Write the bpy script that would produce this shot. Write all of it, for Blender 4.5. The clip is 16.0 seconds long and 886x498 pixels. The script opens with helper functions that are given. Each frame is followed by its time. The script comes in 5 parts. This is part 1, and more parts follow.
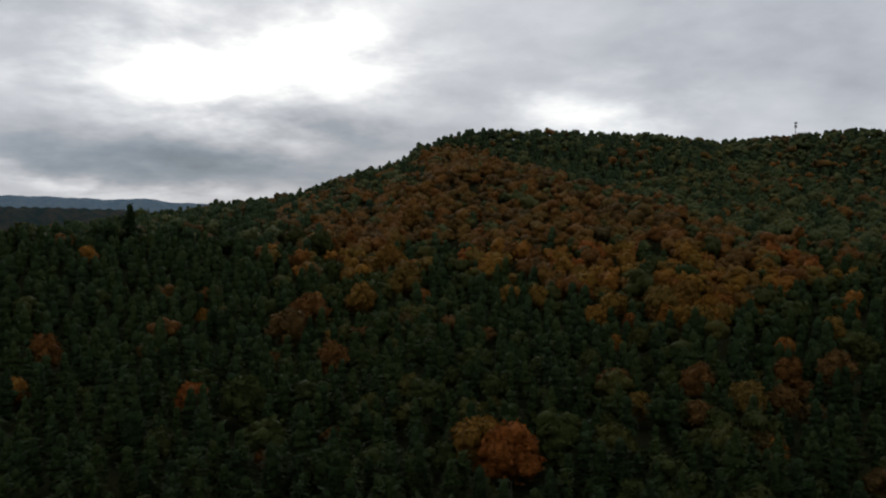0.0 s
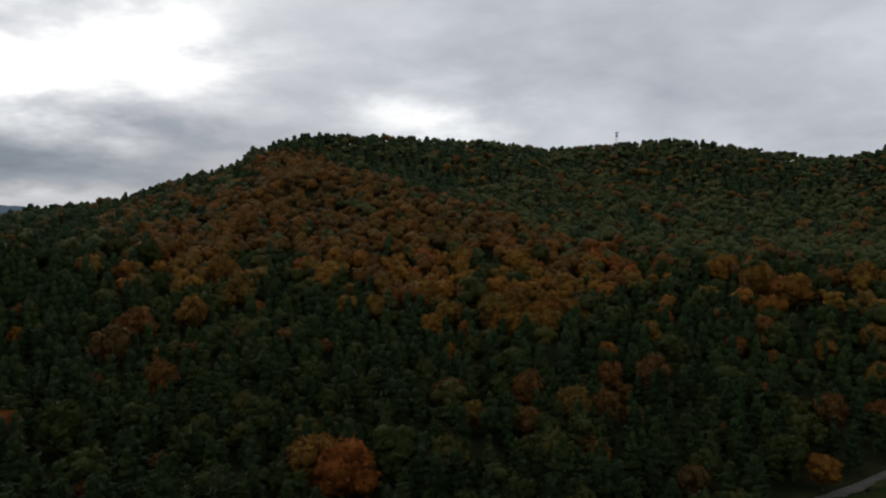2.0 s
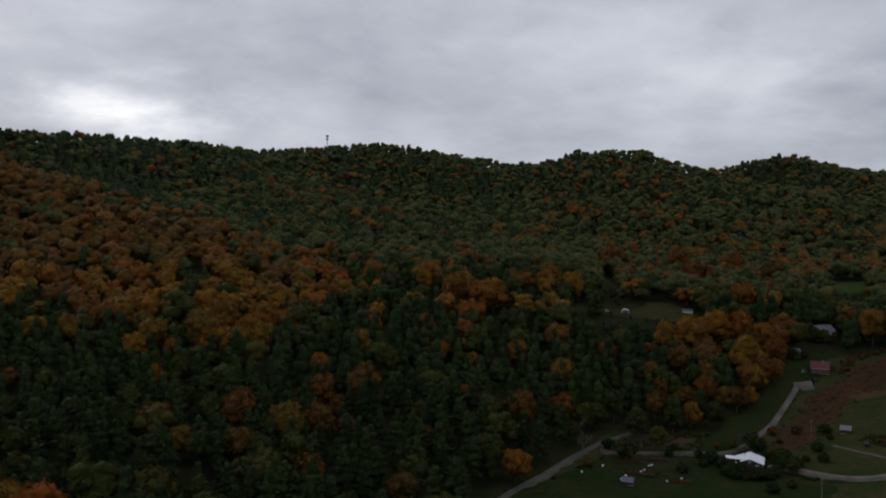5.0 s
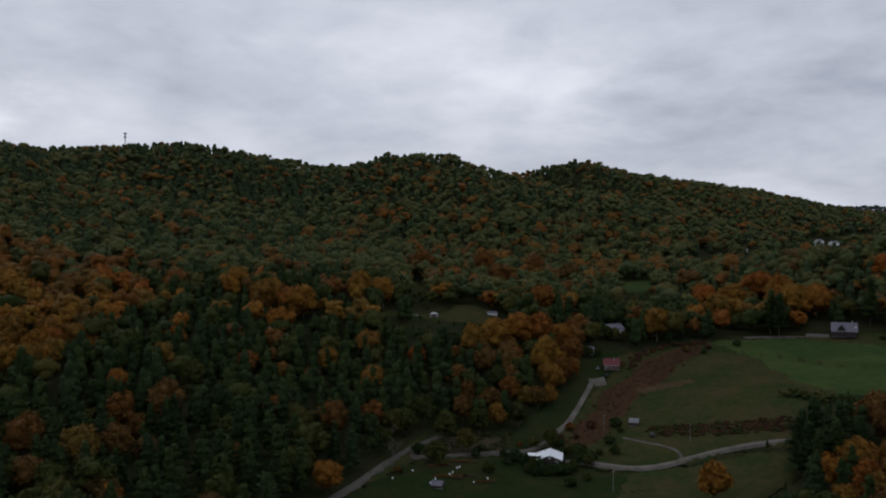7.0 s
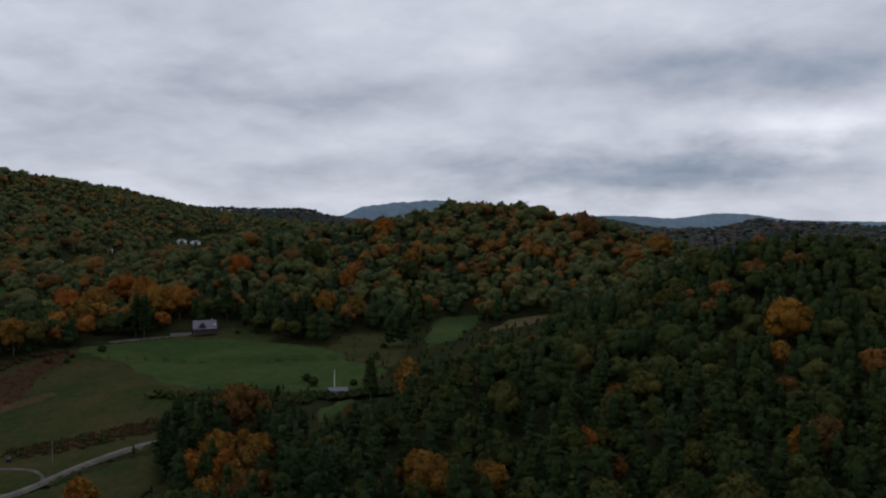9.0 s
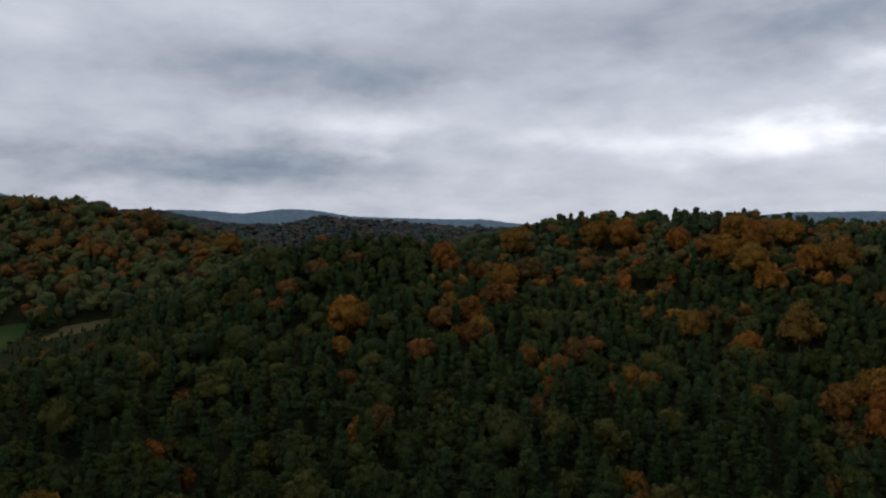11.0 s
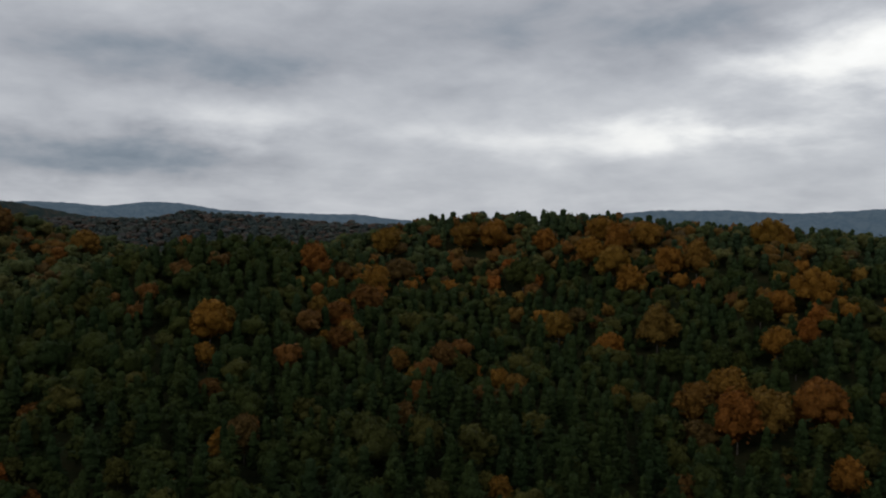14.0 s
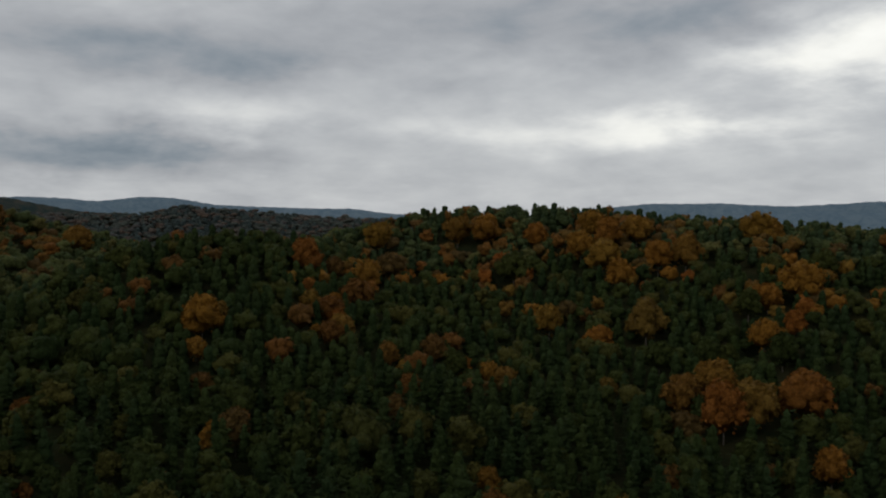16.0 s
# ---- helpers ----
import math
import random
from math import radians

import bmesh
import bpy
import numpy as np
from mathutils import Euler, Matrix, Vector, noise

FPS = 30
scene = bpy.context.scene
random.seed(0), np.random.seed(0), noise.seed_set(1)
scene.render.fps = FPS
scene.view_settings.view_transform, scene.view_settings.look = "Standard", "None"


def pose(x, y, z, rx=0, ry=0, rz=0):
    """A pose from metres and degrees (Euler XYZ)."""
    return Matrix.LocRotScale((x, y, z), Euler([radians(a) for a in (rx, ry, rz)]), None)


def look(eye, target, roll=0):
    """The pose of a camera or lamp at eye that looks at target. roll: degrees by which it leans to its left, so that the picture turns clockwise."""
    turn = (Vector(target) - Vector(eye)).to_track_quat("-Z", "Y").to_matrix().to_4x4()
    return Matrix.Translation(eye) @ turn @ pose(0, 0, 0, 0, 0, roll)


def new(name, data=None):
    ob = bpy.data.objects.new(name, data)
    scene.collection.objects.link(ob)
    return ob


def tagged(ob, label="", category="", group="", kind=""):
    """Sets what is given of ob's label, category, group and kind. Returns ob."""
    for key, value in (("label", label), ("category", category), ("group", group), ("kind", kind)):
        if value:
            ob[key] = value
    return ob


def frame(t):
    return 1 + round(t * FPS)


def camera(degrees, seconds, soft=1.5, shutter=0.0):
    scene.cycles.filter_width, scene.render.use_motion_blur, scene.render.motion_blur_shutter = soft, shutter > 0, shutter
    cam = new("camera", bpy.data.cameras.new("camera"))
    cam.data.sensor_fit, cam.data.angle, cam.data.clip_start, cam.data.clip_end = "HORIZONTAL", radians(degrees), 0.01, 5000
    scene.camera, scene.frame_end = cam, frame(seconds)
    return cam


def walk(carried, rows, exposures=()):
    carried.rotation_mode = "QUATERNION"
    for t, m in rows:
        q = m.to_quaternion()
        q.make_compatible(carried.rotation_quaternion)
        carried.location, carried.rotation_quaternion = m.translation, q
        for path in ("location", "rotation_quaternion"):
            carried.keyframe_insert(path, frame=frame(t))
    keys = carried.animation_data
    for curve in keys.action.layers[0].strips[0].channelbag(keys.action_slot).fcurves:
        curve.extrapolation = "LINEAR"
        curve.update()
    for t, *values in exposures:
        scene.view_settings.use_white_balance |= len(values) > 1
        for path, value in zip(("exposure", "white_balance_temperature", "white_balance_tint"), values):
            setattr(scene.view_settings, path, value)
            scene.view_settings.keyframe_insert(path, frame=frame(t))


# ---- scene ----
# seconds, place, and turn of the flight
FLIGHT = [
    (0, -0.00, 0.00, 100.00, 88.800, -0.600, -0.005),
    (0.5, 0.20, -0.14, 101.17, 88.861, -0.543, -1.558),
    (1, 0.39, -0.30, 102.34, 88.875, -0.471, -3.922),
    (1.5, 0.63, -0.40, 103.52, 88.939, -0.396, -6.239),
    (2, 0.90, -0.46, 104.63, 89.012, -0.346, -10.908),
    (2.5, 1.18, -0.45, 105.80, 89.054, -0.254, -17.372),
    (3, 1.45, -0.50, 107.00, 89.060, -0.194, -22.990),
    (3.2, 1.53, -0.57, 107.47, 88.746, 0.355, -23.740),
    (5.3, 2.12, -1.83, 112.44, 88.979, 0.202, -31.731),
    (5.5, 2.15, -1.91, 112.87, 88.964, 0.261, -32.965),
    (6, 2.27, -2.03, 113.86, 88.925, 0.331, -35.990),
    (6.5, 2.45, -2.14, 114.83, 88.868, 0.399, -39.661),
    (7, 2.67, -2.30, 115.78, 88.804, 0.482, -42.758),
    (7.5, 2.89, -2.49, 116.68, 88.722, 0.465, -48.242),
    (8, 3.22, -2.66, 117.55, 88.598, 0.299, -61.654),
    (8.5, 3.45, -2.79, 118.44, 88.469, 0.252, -73.483),
    (9, 3.57, -2.84, 119.49, 88.394, 0.138, -83.723),
    (9.5, 3.65, -3.00, 120.51, 88.296, 0.016, -91.304),
    (10, 3.79, -3.13, 121.47, 88.224, -0.096, -98.142),
    (10.2, 3.85, -3.23, 121.82, 88.176, -0.119, -100.604),
    (12.3, 4.74, -4.89, 125.62, 88.134, -0.903, -124.350),
    (12.5, 4.84, -5.11, 125.98, 87.929, -0.728, -122.265),
    (13, 5.13, -5.91, 126.86, 87.919, -1.002, -123.577),
    (13.5, 5.53, -6.79, 127.49, 87.827, -0.932, -119.294),
    (14, 5.67, -7.68, 127.80, 87.794, -0.988, -120.535),
    (14.5, 5.29, -8.27, 127.95, 87.792, -0.962, -120.697),
    (15, 4.42, -8.41, 127.95, 87.677, -0.931, -120.773),
    (15.5, 3.10, -8.27, 127.91, 87.518, -0.880, -120.841),
    (16, 1.73, -8.09, 127.93, 87.400, -0.784, -120.906),
]
cam = camera(55.13, 16.0, soft=2.1)
walk(cam, [(t, pose(x, y, z, rx, ry, rz)) for t, x, y, z, rx, ry, rz in FLIGHT],
     exposures=[(0, 0.09, 6430, 9), (3, 0.08, 6350, 10), (5.5, 0.0, 6230, 12), (6.5, 0.07, 6180, 12), (7.2, 0.27, 6180, 12), (8.5, 0.27, 6180, 12), (10, 0.23, 6180, 12), (12.5, 0.04, 6230, 12), (14, -0.03, 6480, 9), (16, -0.06, 6680, 7)])

# ---- sky and light ----
SUN_BEARING, SUN_HEIGHT = -9.0, 24.0
world = bpy.data.worlds.new("overcast_sky")
scene.world = world
world.use_nodes = True


def bearing(az, el):
    a, e = math.radians(az), math.radians(el)
    return Vector((math.sin(a) * math.cos(e), math.cos(a) * math.cos(e), math.sin(e)))


class Nodes:
    """A short way to write node trees."""

    def __init__(self, tree):
        self.tree = tree
        tree.nodes.clear()

    def add(self, kind, inputs=(), **settings):
        n = self.tree.nodes.new(kind)
        for k, v in settings.items():
            setattr(n, k, v)
        for key, v in dict(inputs).items():
            if isinstance(v, bpy.types.NodeSocket):
                self.tree.links.new(v, n.inputs[key])
            else:
                n.inputs[key].default_value = v
        return n

    def math(self, op, a, b=0.0, c=0.0, clamp=False):
        return self.add("ShaderNodeMath", {0: a, 1: b, 2: c}, operation=op, use_clamp=clamp).outputs[0]

    def mix(self, f, a, b, blend="MIX"):
        n = self.add("ShaderNodeMix", {0: f, 6: a, 7: b}, data_type="RGBA", blend_type=blend)
        return n.outputs[2]

    def span(self, v, a, b, c=0.0, d=1.0, kind="SMOOTHSTEP"):
        return self.add("ShaderNodeMapRange", {0: v, 1: a, 2: b, 3: c, 4: d}, interpolation_type=kind).outputs[0]

    def noise(self, vector, scale, detail=4.0, rough=0.55, distortion=0.0):
        return self.add("ShaderNodeTexNoise", {"Vector": vector, "Scale": scale, "Detail": detail, "Roughness": rough, "Distortion": distortion})

    def ramp(self, f, stops):
        n = self.add("ShaderNodeValToRGB", {0: f})
        while len(n.color_ramp.elements) < len(stops):
            n.color_ramp.elements.new(0.5)
        for e, (p, c) in zip(n.color_ramp.elements, stops):
            e.position, e.color = p, (*c, 1)
        return n.outputs[0]


def make_sky():
    n = Nodes(world.node_tree)
    way = n.add("ShaderNodeTexCoord").outputs["Generated"]
    # soft rolls of cloud, flattened towards the horizon
    flat = n.add("ShaderNodeVectorMath", {0: way, 1: (1, 1, 2.4)}, operation="MULTIPLY").outputs[0]
    big = n.noise(flat, 3.1, 3.0, 0.5, 0.7).outputs[0]
    fine = n.noise(flat, 9.0, 5.0, 0.55, 0.5).outputs[0]
    apart = n.add("ShaderNodeSeparateXYZ", {0: way}).outputs
    reach = n.math("ADD", n.math("MAXIMUM", apart[2], 0.0), 0.24)
    deck = n.add("ShaderNodeCombineXYZ", {0: n.math("DIVIDE", apart[0], reach), 1: n.math("DIVIDE", apart[1], reach), 2: 0.7}).outputs[0]
    rolls = n.noise(deck, 2.3, 6.0, 0.55, 0.12).outputs[0]
    shreds = n.noise(deck, 6.5, 5.0, 0.55, 0.3).outputs[0]
    swirl = n.add("ShaderNodeVectorMath", {0: n.noise(flat, 4.0, 5.0, 0.6).outputs["Color"], 1: (0.5, 0.5, 0.5)}, operation="SUBTRACT").outputs[0]
    bent = n.add("ShaderNodeVectorMath", {0: n.add("ShaderNodeVectorMath", {0: swirl, "Scale": 0.13}, operation="SCALE").outputs[0], 1: way}, operation="ADD").outputs[0]

    def lobe(az, el, size, tall, strength):
        """A brighter or darker bank of cloud."""
        off = n.add("ShaderNodeVectorMath", {0: bent, 1: bearing(az, el)}, operation="SUBTRACT").outputs[0]
        off = n.add("ShaderNodeVectorMath", {0: off, 1: (1, 1, size / tall)}, operation="MULTIPLY").outputs[0]
        d = n.add("ShaderNodeVectorMath", {0: off}, operation="LENGTH").outputs["Value"]
        bank = n.span(d, 0.0, math.radians(size), strength, 0.0)
        return bank if strength < 0 else n.math("MULTIPLY", bank, n.span(rolls, 0.34, 0.66, 0.3, 1.55))

    light = n.math("ADD", n.math("MULTIPLY", n.math("SUBTRACT", big, 0.5), 0.2), n.math("MULTIPLY", n.math("SUBTRACT", fine, 0.5), 0.16))
    light = n.math("ADD", light, n.math("ADD", n.math("MULTIPLY", n.math("SUBTRACT", rolls, 0.5), 0.29), n.math("MULTIPLY", n.math("SUBTRACT", shreds, 0.5), 0.10)))
    light = n.math("ADD", light, 0.565)
    for bank in NORTHERN_BANKS + SOUTHERN_BANKS:
        light = n.math("ADD", light, lobe(*bank))
    light = n.math("MAXIMUM", light, 0.12)
    tone = n.ramp(n.math("DIVIDE", light, 1.2), [(0.0, (0.55, 0.75, 1.0)), (0.25, (0.68, 0.82, 1.0)), (0.36, (0.86, 0.90, 1.0)), (0.8, (1.0, 1.0, 0.99)), (1.0, (1.0, 1.0, 0.99))])
    cloud = n.add("ShaderNodeVectorMath", {0: tone, "Scale": light}, operation="SCALE").outputs[0]
    clear = n.add("ShaderNodeTexSky", sky_type="NISHITA", sun_disc=False, sun_elevation=math.radians(SUN_HEIGHT), sun_rotation=math.radians(SUN_BEARING)).outputs[0]
    clear = n.add("ShaderNodeVectorMath", {0: clear, "Scale": 0.08}, operation="SCALE").outputs[0]
    out = n.add("ShaderNodeBackground", {"Color": n.mix(0.97, clear, cloud), "Strength": 1.0}).outputs[0]
    n.add("ShaderNodeOutputWorld", {"Surface": out})


# bearing, height, width, thickness and strength of the banks of cloud
NORTHERN_BANKS = [
    (-12, 13.5, 17, 9, 0.30), (-8, 10, 13, 6, 0.30), (-17, 10, 16, 5, 0.22), (-25, 11, 12, 4, 0.10), (-27, 15, 14, 4, -0.12), (10, 8.6, 11, 3, 0.29),
    (3, 10.5, 9, 4, -0.06), (-18, 4.6, 30, 4.2, -0.28), (95, 3.5, 30, 3, -0.14), (-25, 2.5, 18, 1.1, 0.20), (22, 12, 22, 7, -0.04), (50, 10.5, 22, 6, 0.06),
]
SOUTHERN_BANKS = [
    (72, 9, 18, 3, -0.10), (70, 9, 45, 14, -0.05), (92, 4, 22, 3, -0.06), (104, 10, 20, 3.4, -0.08), (108, 5.9, 9, 2.2, 0.09), (127, 5.2, 17, 2.6, 0.10),
    (137.5, 5.4, 12, 2.6, 0.18), (147, 10, 15, 6, 0.28), (124, 11.5, 22, 5, -0.10), (103, 11, 16, 4, -0.07), (138, 13, 18, 3.4, -0.12), (106, 3.2, 24, 4.5, -0.07),
]
make_sky()
sun = new("sun", bpy.data.lights.new("sun", "SUN"))
sun.data.energy, sun.data.angle, sun.data.color = 0.4, math.radians(25), (1.0, 0.96, 0.9)
sun.matrix_world = look(bearing(SUN_BEARING, SUN_HEIGHT) * 50, (0, 0, 0))


# ---- materials ----
def material(name):
    m = bpy.data.materials.new(name)
    m.use_nodes = True
    return m, Nodes(m.node_tree)


def finish(n, colour, rough=0.85, bump=None, bump_distance=0.1, metallic=0.0, specular=0.25, glow=None):
    inputs = {"Base Color": colour, "Roughness": rough, "Metallic": metallic, "Specular IOR Level": specular}
    if glow:
        inputs["Emission Color"], inputs["Emission Strength"] = (*glow, 1), 1.0
    if bump is not None:
        inputs["Normal"] = n.add("ShaderNodeBump", {"Height": bump, "Distance": bump_distance, "Strength": 0.8}).outputs[0]
    n.add("ShaderNodeOutputMaterial", {"Surface": n.add("ShaderNodeBsdfPrincipled", inputs).outputs[0]})


def foliage(name, stops, clump=1.1, gloss=0.02, relief=1.1, dark=0.45):
    """Leaves: a colour of its own for each tree, varied from tuft to tuft, with a waxy gleam."""
    m, n = material(name)
    where = n.add("ShaderNodeNewGeometry")
    pick = n.add("ShaderNodeAttribute", attribute_name="tree_tint").outputs["Fac"]
    own = n.add("ShaderNodeObjectInfo").outputs["Random"]
    tint = n.math("FRACT", n.math("ADD", pick, own))
    colour = n.ramp(tint, stops)
    grain = n.noise(where.outputs["Position"], clump, 4.0, 0.7).outputs[0]
    tufts = n.noise(where.outputs["Position"], 0.6, 7.0, 0.72).outputs[0]
    leaf = n.math("ADD", n.math("MULTIPLY", where.outputs["Random Per Island"], 0.16), n.span(grain, 0.3, 0.7, dark, 1.35))
    colour = n.add("ShaderNodeVectorMath", {0: colour, "Scale": leaf}, operation="SCALE").outputs[0]
    bump = n.add("ShaderNodeBump", {"Height": tufts, "Distance": relief, "Strength": 1.0}).outputs[0]
    d = n.add("ShaderNodeBsdfPrincipled", {"Base Color": colour, "Roughness": 0.55, "Specular IOR Level": gloss, "Normal": bump}).outputs[0]
    t = n.add("ShaderNodeBsdfTranslucent", {"Color": colour, "Normal": bump}).outputs[0]
    n.add("ShaderNodeOutputMaterial", {"Surface": n.add("ShaderNodeMixShader", {0: 0.15, 1: d, 2: t}).outputs[0]})
    return m


def mottled(name, a, b, scale, rough=1.0, fine=8.0, bump=0.1, glow=None):
    m, n = material(name)
    where = n.add("ShaderNodeNewGeometry").outputs["Position"]
    big, small = n.noise(where, scale, 5.0, 0.6).outputs[0], n.noise(where, scale * fine, 4.0, 0.6).outputs[0]
    mixed = n.math("ADD", n.math("MULTIPLY", big, 0.65), n.math("MULTIPLY", small, 0.35))
    finish(n, n.mix(n.span(mixed, 0.36, 0.64), (*a, 1), (*b, 1)), rough, small, bump, specular=0.0, glow=glow)
    return m


NEEDLES = foliage("pine_needles", [(0, (0.020, 0.034, 0.012)), (0.25, (0.032, 0.047, 0.014)), (0.5, (0.023, 0.037, 0.014)), (0.75, (0.036, 0.050, 0.015)), (0.9, (0.025, 0.041, 0.016)), (1, (0.020, 0.034, 0.012))], gloss=0.01, relief=1.3, dark=0.45)
ORANGE = foliage("orange_leaves", [(0, (0.194, 0.080, 0.015)), (0.2, (0.196, 0.096, 0.016)), (0.38, (0.130, 0.073, 0.017)), (0.55, (0.202, 0.065, 0.014)), (0.7, (0.176, 0.097, 0.017)), (0.86, (0.115, 0.075, 0.018)), (1, (0.187, 0.093, 0.017))])
RUST = foliage("rust_leaves", [(0, (0.098, 0.055, 0.017)), (0.5, (0.125, 0.054, 0.014)), (1, (0.072, 0.050, 0.017))])
OLIVE = foliage("olive_leaves", [(0, (0.026, 0.038, 0.011)), (0.35, (0.044, 0.051, 0.013)), (0.65, (0.022, 0.035, 0.011)), (0.85, (0.064, 0.058, 0.015)), (1, (0.034, 0.046, 0.012))])
# for far trees, with the haze of distance mixed into the leaf colour
HAZED_ORANGE = foliage("far_orange_leaves_hazed", [(0, (0.158, 0.070, 0.017)), (0.35, (0.138, 0.077, 0.019)), (0.6, (0.100, 0.064, 0.020)), (0.8, (0.164, 0.066, 0.016)), (1, (0.134, 0.079, 0.019))], 0.6, 0.02, 1.8)
HAZED_RUST = foliage("far_rust_leaves_hazed", [(0, (0.085, 0.056, 0.020)), (0.5, (0.100, 0.055, 0.018)), (1, (0.070, 0.052, 0.020))], 0.6, 0.02, 1.8)
HAZED_OLIVE = foliage("far_olive_leaves_hazed", [(0, (0.050, 0.067, 0.024)), (0.35, (0.075, 0.081, 0.027)), (0.65, (0.045, 0.063, 0.024)), (0.85, (0.096, 0.086, 0.028)), (1, (0.060, 0.074, 0.025))], 0.6, 0.02, 1.5, 0.55)
RED_BRUSH = foliage("red_brush", [(0, (0.0531, 0.0265, 0.0163)), (0.5, (0.0680, 0.0326, 0.0184)), (1, (0.0595, 0.0408, 0.0204))], 0.9)
BARK = mottled("bark", (0.06, 0.05, 0.04), (0.14, 0.12, 0.10), 0.8)
LAWN = mottled("mown_lawn", (0.0125, 0.0242, 0.0078), (0.0265, 0.0289, 0.0117), 0.04)
FLOOR = mottled("forest_floor", (0.014, 0.020, 0.009), (0.030, 0.028, 0.013), 0.06)
GRASS = mottled("meadow_grass", (0.0262, 0.0460, 0.0150), (0.0430, 0.0610, 0.0205), 0.02)
DRY = mottled("dry_grass", (0.060, 0.056, 0.024), (0.095, 0.078, 0.038), 0.03)
DIRT = mottled("packed_dirt", (0.062, 0.058, 0.049), (0.100, 0.092, 0.079), 0.15)
GRAVEL = mottled("gravel", (0.0867, 0.0800, 0.0673), (0.1431, 0.1307, 0.1109), 0.15)
# backdrop woods: haze is put into their blue tint and a faint glow
FAR_BLUE = mottled("hazed_distant_woods", (0.0407, 0.0622, 0.0813), (0.0740, 0.0941, 0.1079), 0.02, fine=3, bump=6.0, glow=(0.0333, 0.0487, 0.0647))
FAR_DARK = mottled("hazed_woods_far_off", (0.012, 0.025, 0.022), (0.046, 0.040, 0.027), 0.03, fine=5, bump=6.0, glow=(0.004, 0.006, 0.008))


def mesh_object(name, verts, faces, mats, parent=None, smooth=False, label="", tint=None):
    """One mesh from arrays of corners and faces (all of the same number of corners)."""
    me = bpy.data.meshes.new(name)
    verts, faces = np.asarray(verts, np.float32), np.asarray(faces, np.int32)
    me.vertices.add(len(verts))
    me.vertices.foreach_set("co", verts.ravel())
    if faces.shape[1] == 4 and (faces[:, 2] == faces[:, 3]).any():
        faces = np.vstack([faces[:, [0, 1, 2]], faces[faces[:, 2] != faces[:, 3]][:, [0, 2, 3]]])
    k = faces.shape[1]
    me.loops.add(faces.size)
    me.loops.foreach_set("vertex_index", faces.ravel())
    me.polygons.add(len(faces))
    me.polygons.foreach_set("loop_start", np.arange(0, faces.size, k, dtype=np.int32))
    if smooth:
        me.polygons.foreach_set("use_smooth", np.ones(len(faces), bool))
    for m in mats if isinstance(mats, (list, tuple)) else [mats]:
        me.materials.append(m)
    if tint is not None:
        me.attributes.new("tree_tint", "FLOAT", "POINT").data.foreach_set("value", np.asarray(tint, np.float32))
    me.update(calc_edges=True)
    ob = new(name, me)
    if parent:
        ob.parent = parent
    if label:
        ob["label"] = label
    return ob


# ---- the lie of the land ----
def polar(az, r, z):
    a = math.radians(az)
    return (r * math.sin(a), r * math.cos(a), z)


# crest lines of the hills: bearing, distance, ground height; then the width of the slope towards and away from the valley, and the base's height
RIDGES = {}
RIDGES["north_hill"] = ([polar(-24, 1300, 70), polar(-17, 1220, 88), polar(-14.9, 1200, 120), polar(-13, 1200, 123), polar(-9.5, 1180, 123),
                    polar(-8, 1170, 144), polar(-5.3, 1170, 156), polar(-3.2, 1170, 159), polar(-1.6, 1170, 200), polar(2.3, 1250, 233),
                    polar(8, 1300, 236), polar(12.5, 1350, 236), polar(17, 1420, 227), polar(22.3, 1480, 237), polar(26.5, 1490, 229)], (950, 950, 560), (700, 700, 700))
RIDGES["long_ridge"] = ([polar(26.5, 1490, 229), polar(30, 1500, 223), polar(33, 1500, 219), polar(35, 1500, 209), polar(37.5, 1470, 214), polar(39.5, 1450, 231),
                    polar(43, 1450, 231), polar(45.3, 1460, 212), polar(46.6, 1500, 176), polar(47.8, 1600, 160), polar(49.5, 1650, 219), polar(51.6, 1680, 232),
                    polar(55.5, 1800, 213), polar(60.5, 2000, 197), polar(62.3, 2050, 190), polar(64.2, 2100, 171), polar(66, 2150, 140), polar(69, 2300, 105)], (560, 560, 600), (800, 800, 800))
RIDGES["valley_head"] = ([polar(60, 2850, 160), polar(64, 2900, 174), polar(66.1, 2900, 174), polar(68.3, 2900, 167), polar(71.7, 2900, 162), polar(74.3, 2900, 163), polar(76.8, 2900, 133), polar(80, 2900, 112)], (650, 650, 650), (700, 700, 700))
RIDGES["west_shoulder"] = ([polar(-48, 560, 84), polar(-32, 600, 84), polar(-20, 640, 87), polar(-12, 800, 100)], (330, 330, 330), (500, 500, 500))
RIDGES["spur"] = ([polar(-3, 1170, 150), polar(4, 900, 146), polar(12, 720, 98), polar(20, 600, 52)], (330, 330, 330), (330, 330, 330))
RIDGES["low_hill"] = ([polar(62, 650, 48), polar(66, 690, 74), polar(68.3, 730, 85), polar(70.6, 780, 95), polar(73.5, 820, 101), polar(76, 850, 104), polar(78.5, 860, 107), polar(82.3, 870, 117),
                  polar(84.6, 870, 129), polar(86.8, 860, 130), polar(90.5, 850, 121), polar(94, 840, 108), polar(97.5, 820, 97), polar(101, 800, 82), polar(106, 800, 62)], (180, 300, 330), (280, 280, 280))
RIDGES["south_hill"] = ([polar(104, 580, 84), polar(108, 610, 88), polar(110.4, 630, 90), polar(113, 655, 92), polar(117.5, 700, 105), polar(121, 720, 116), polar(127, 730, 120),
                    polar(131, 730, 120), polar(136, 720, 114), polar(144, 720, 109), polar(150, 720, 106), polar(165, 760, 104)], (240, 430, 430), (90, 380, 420))
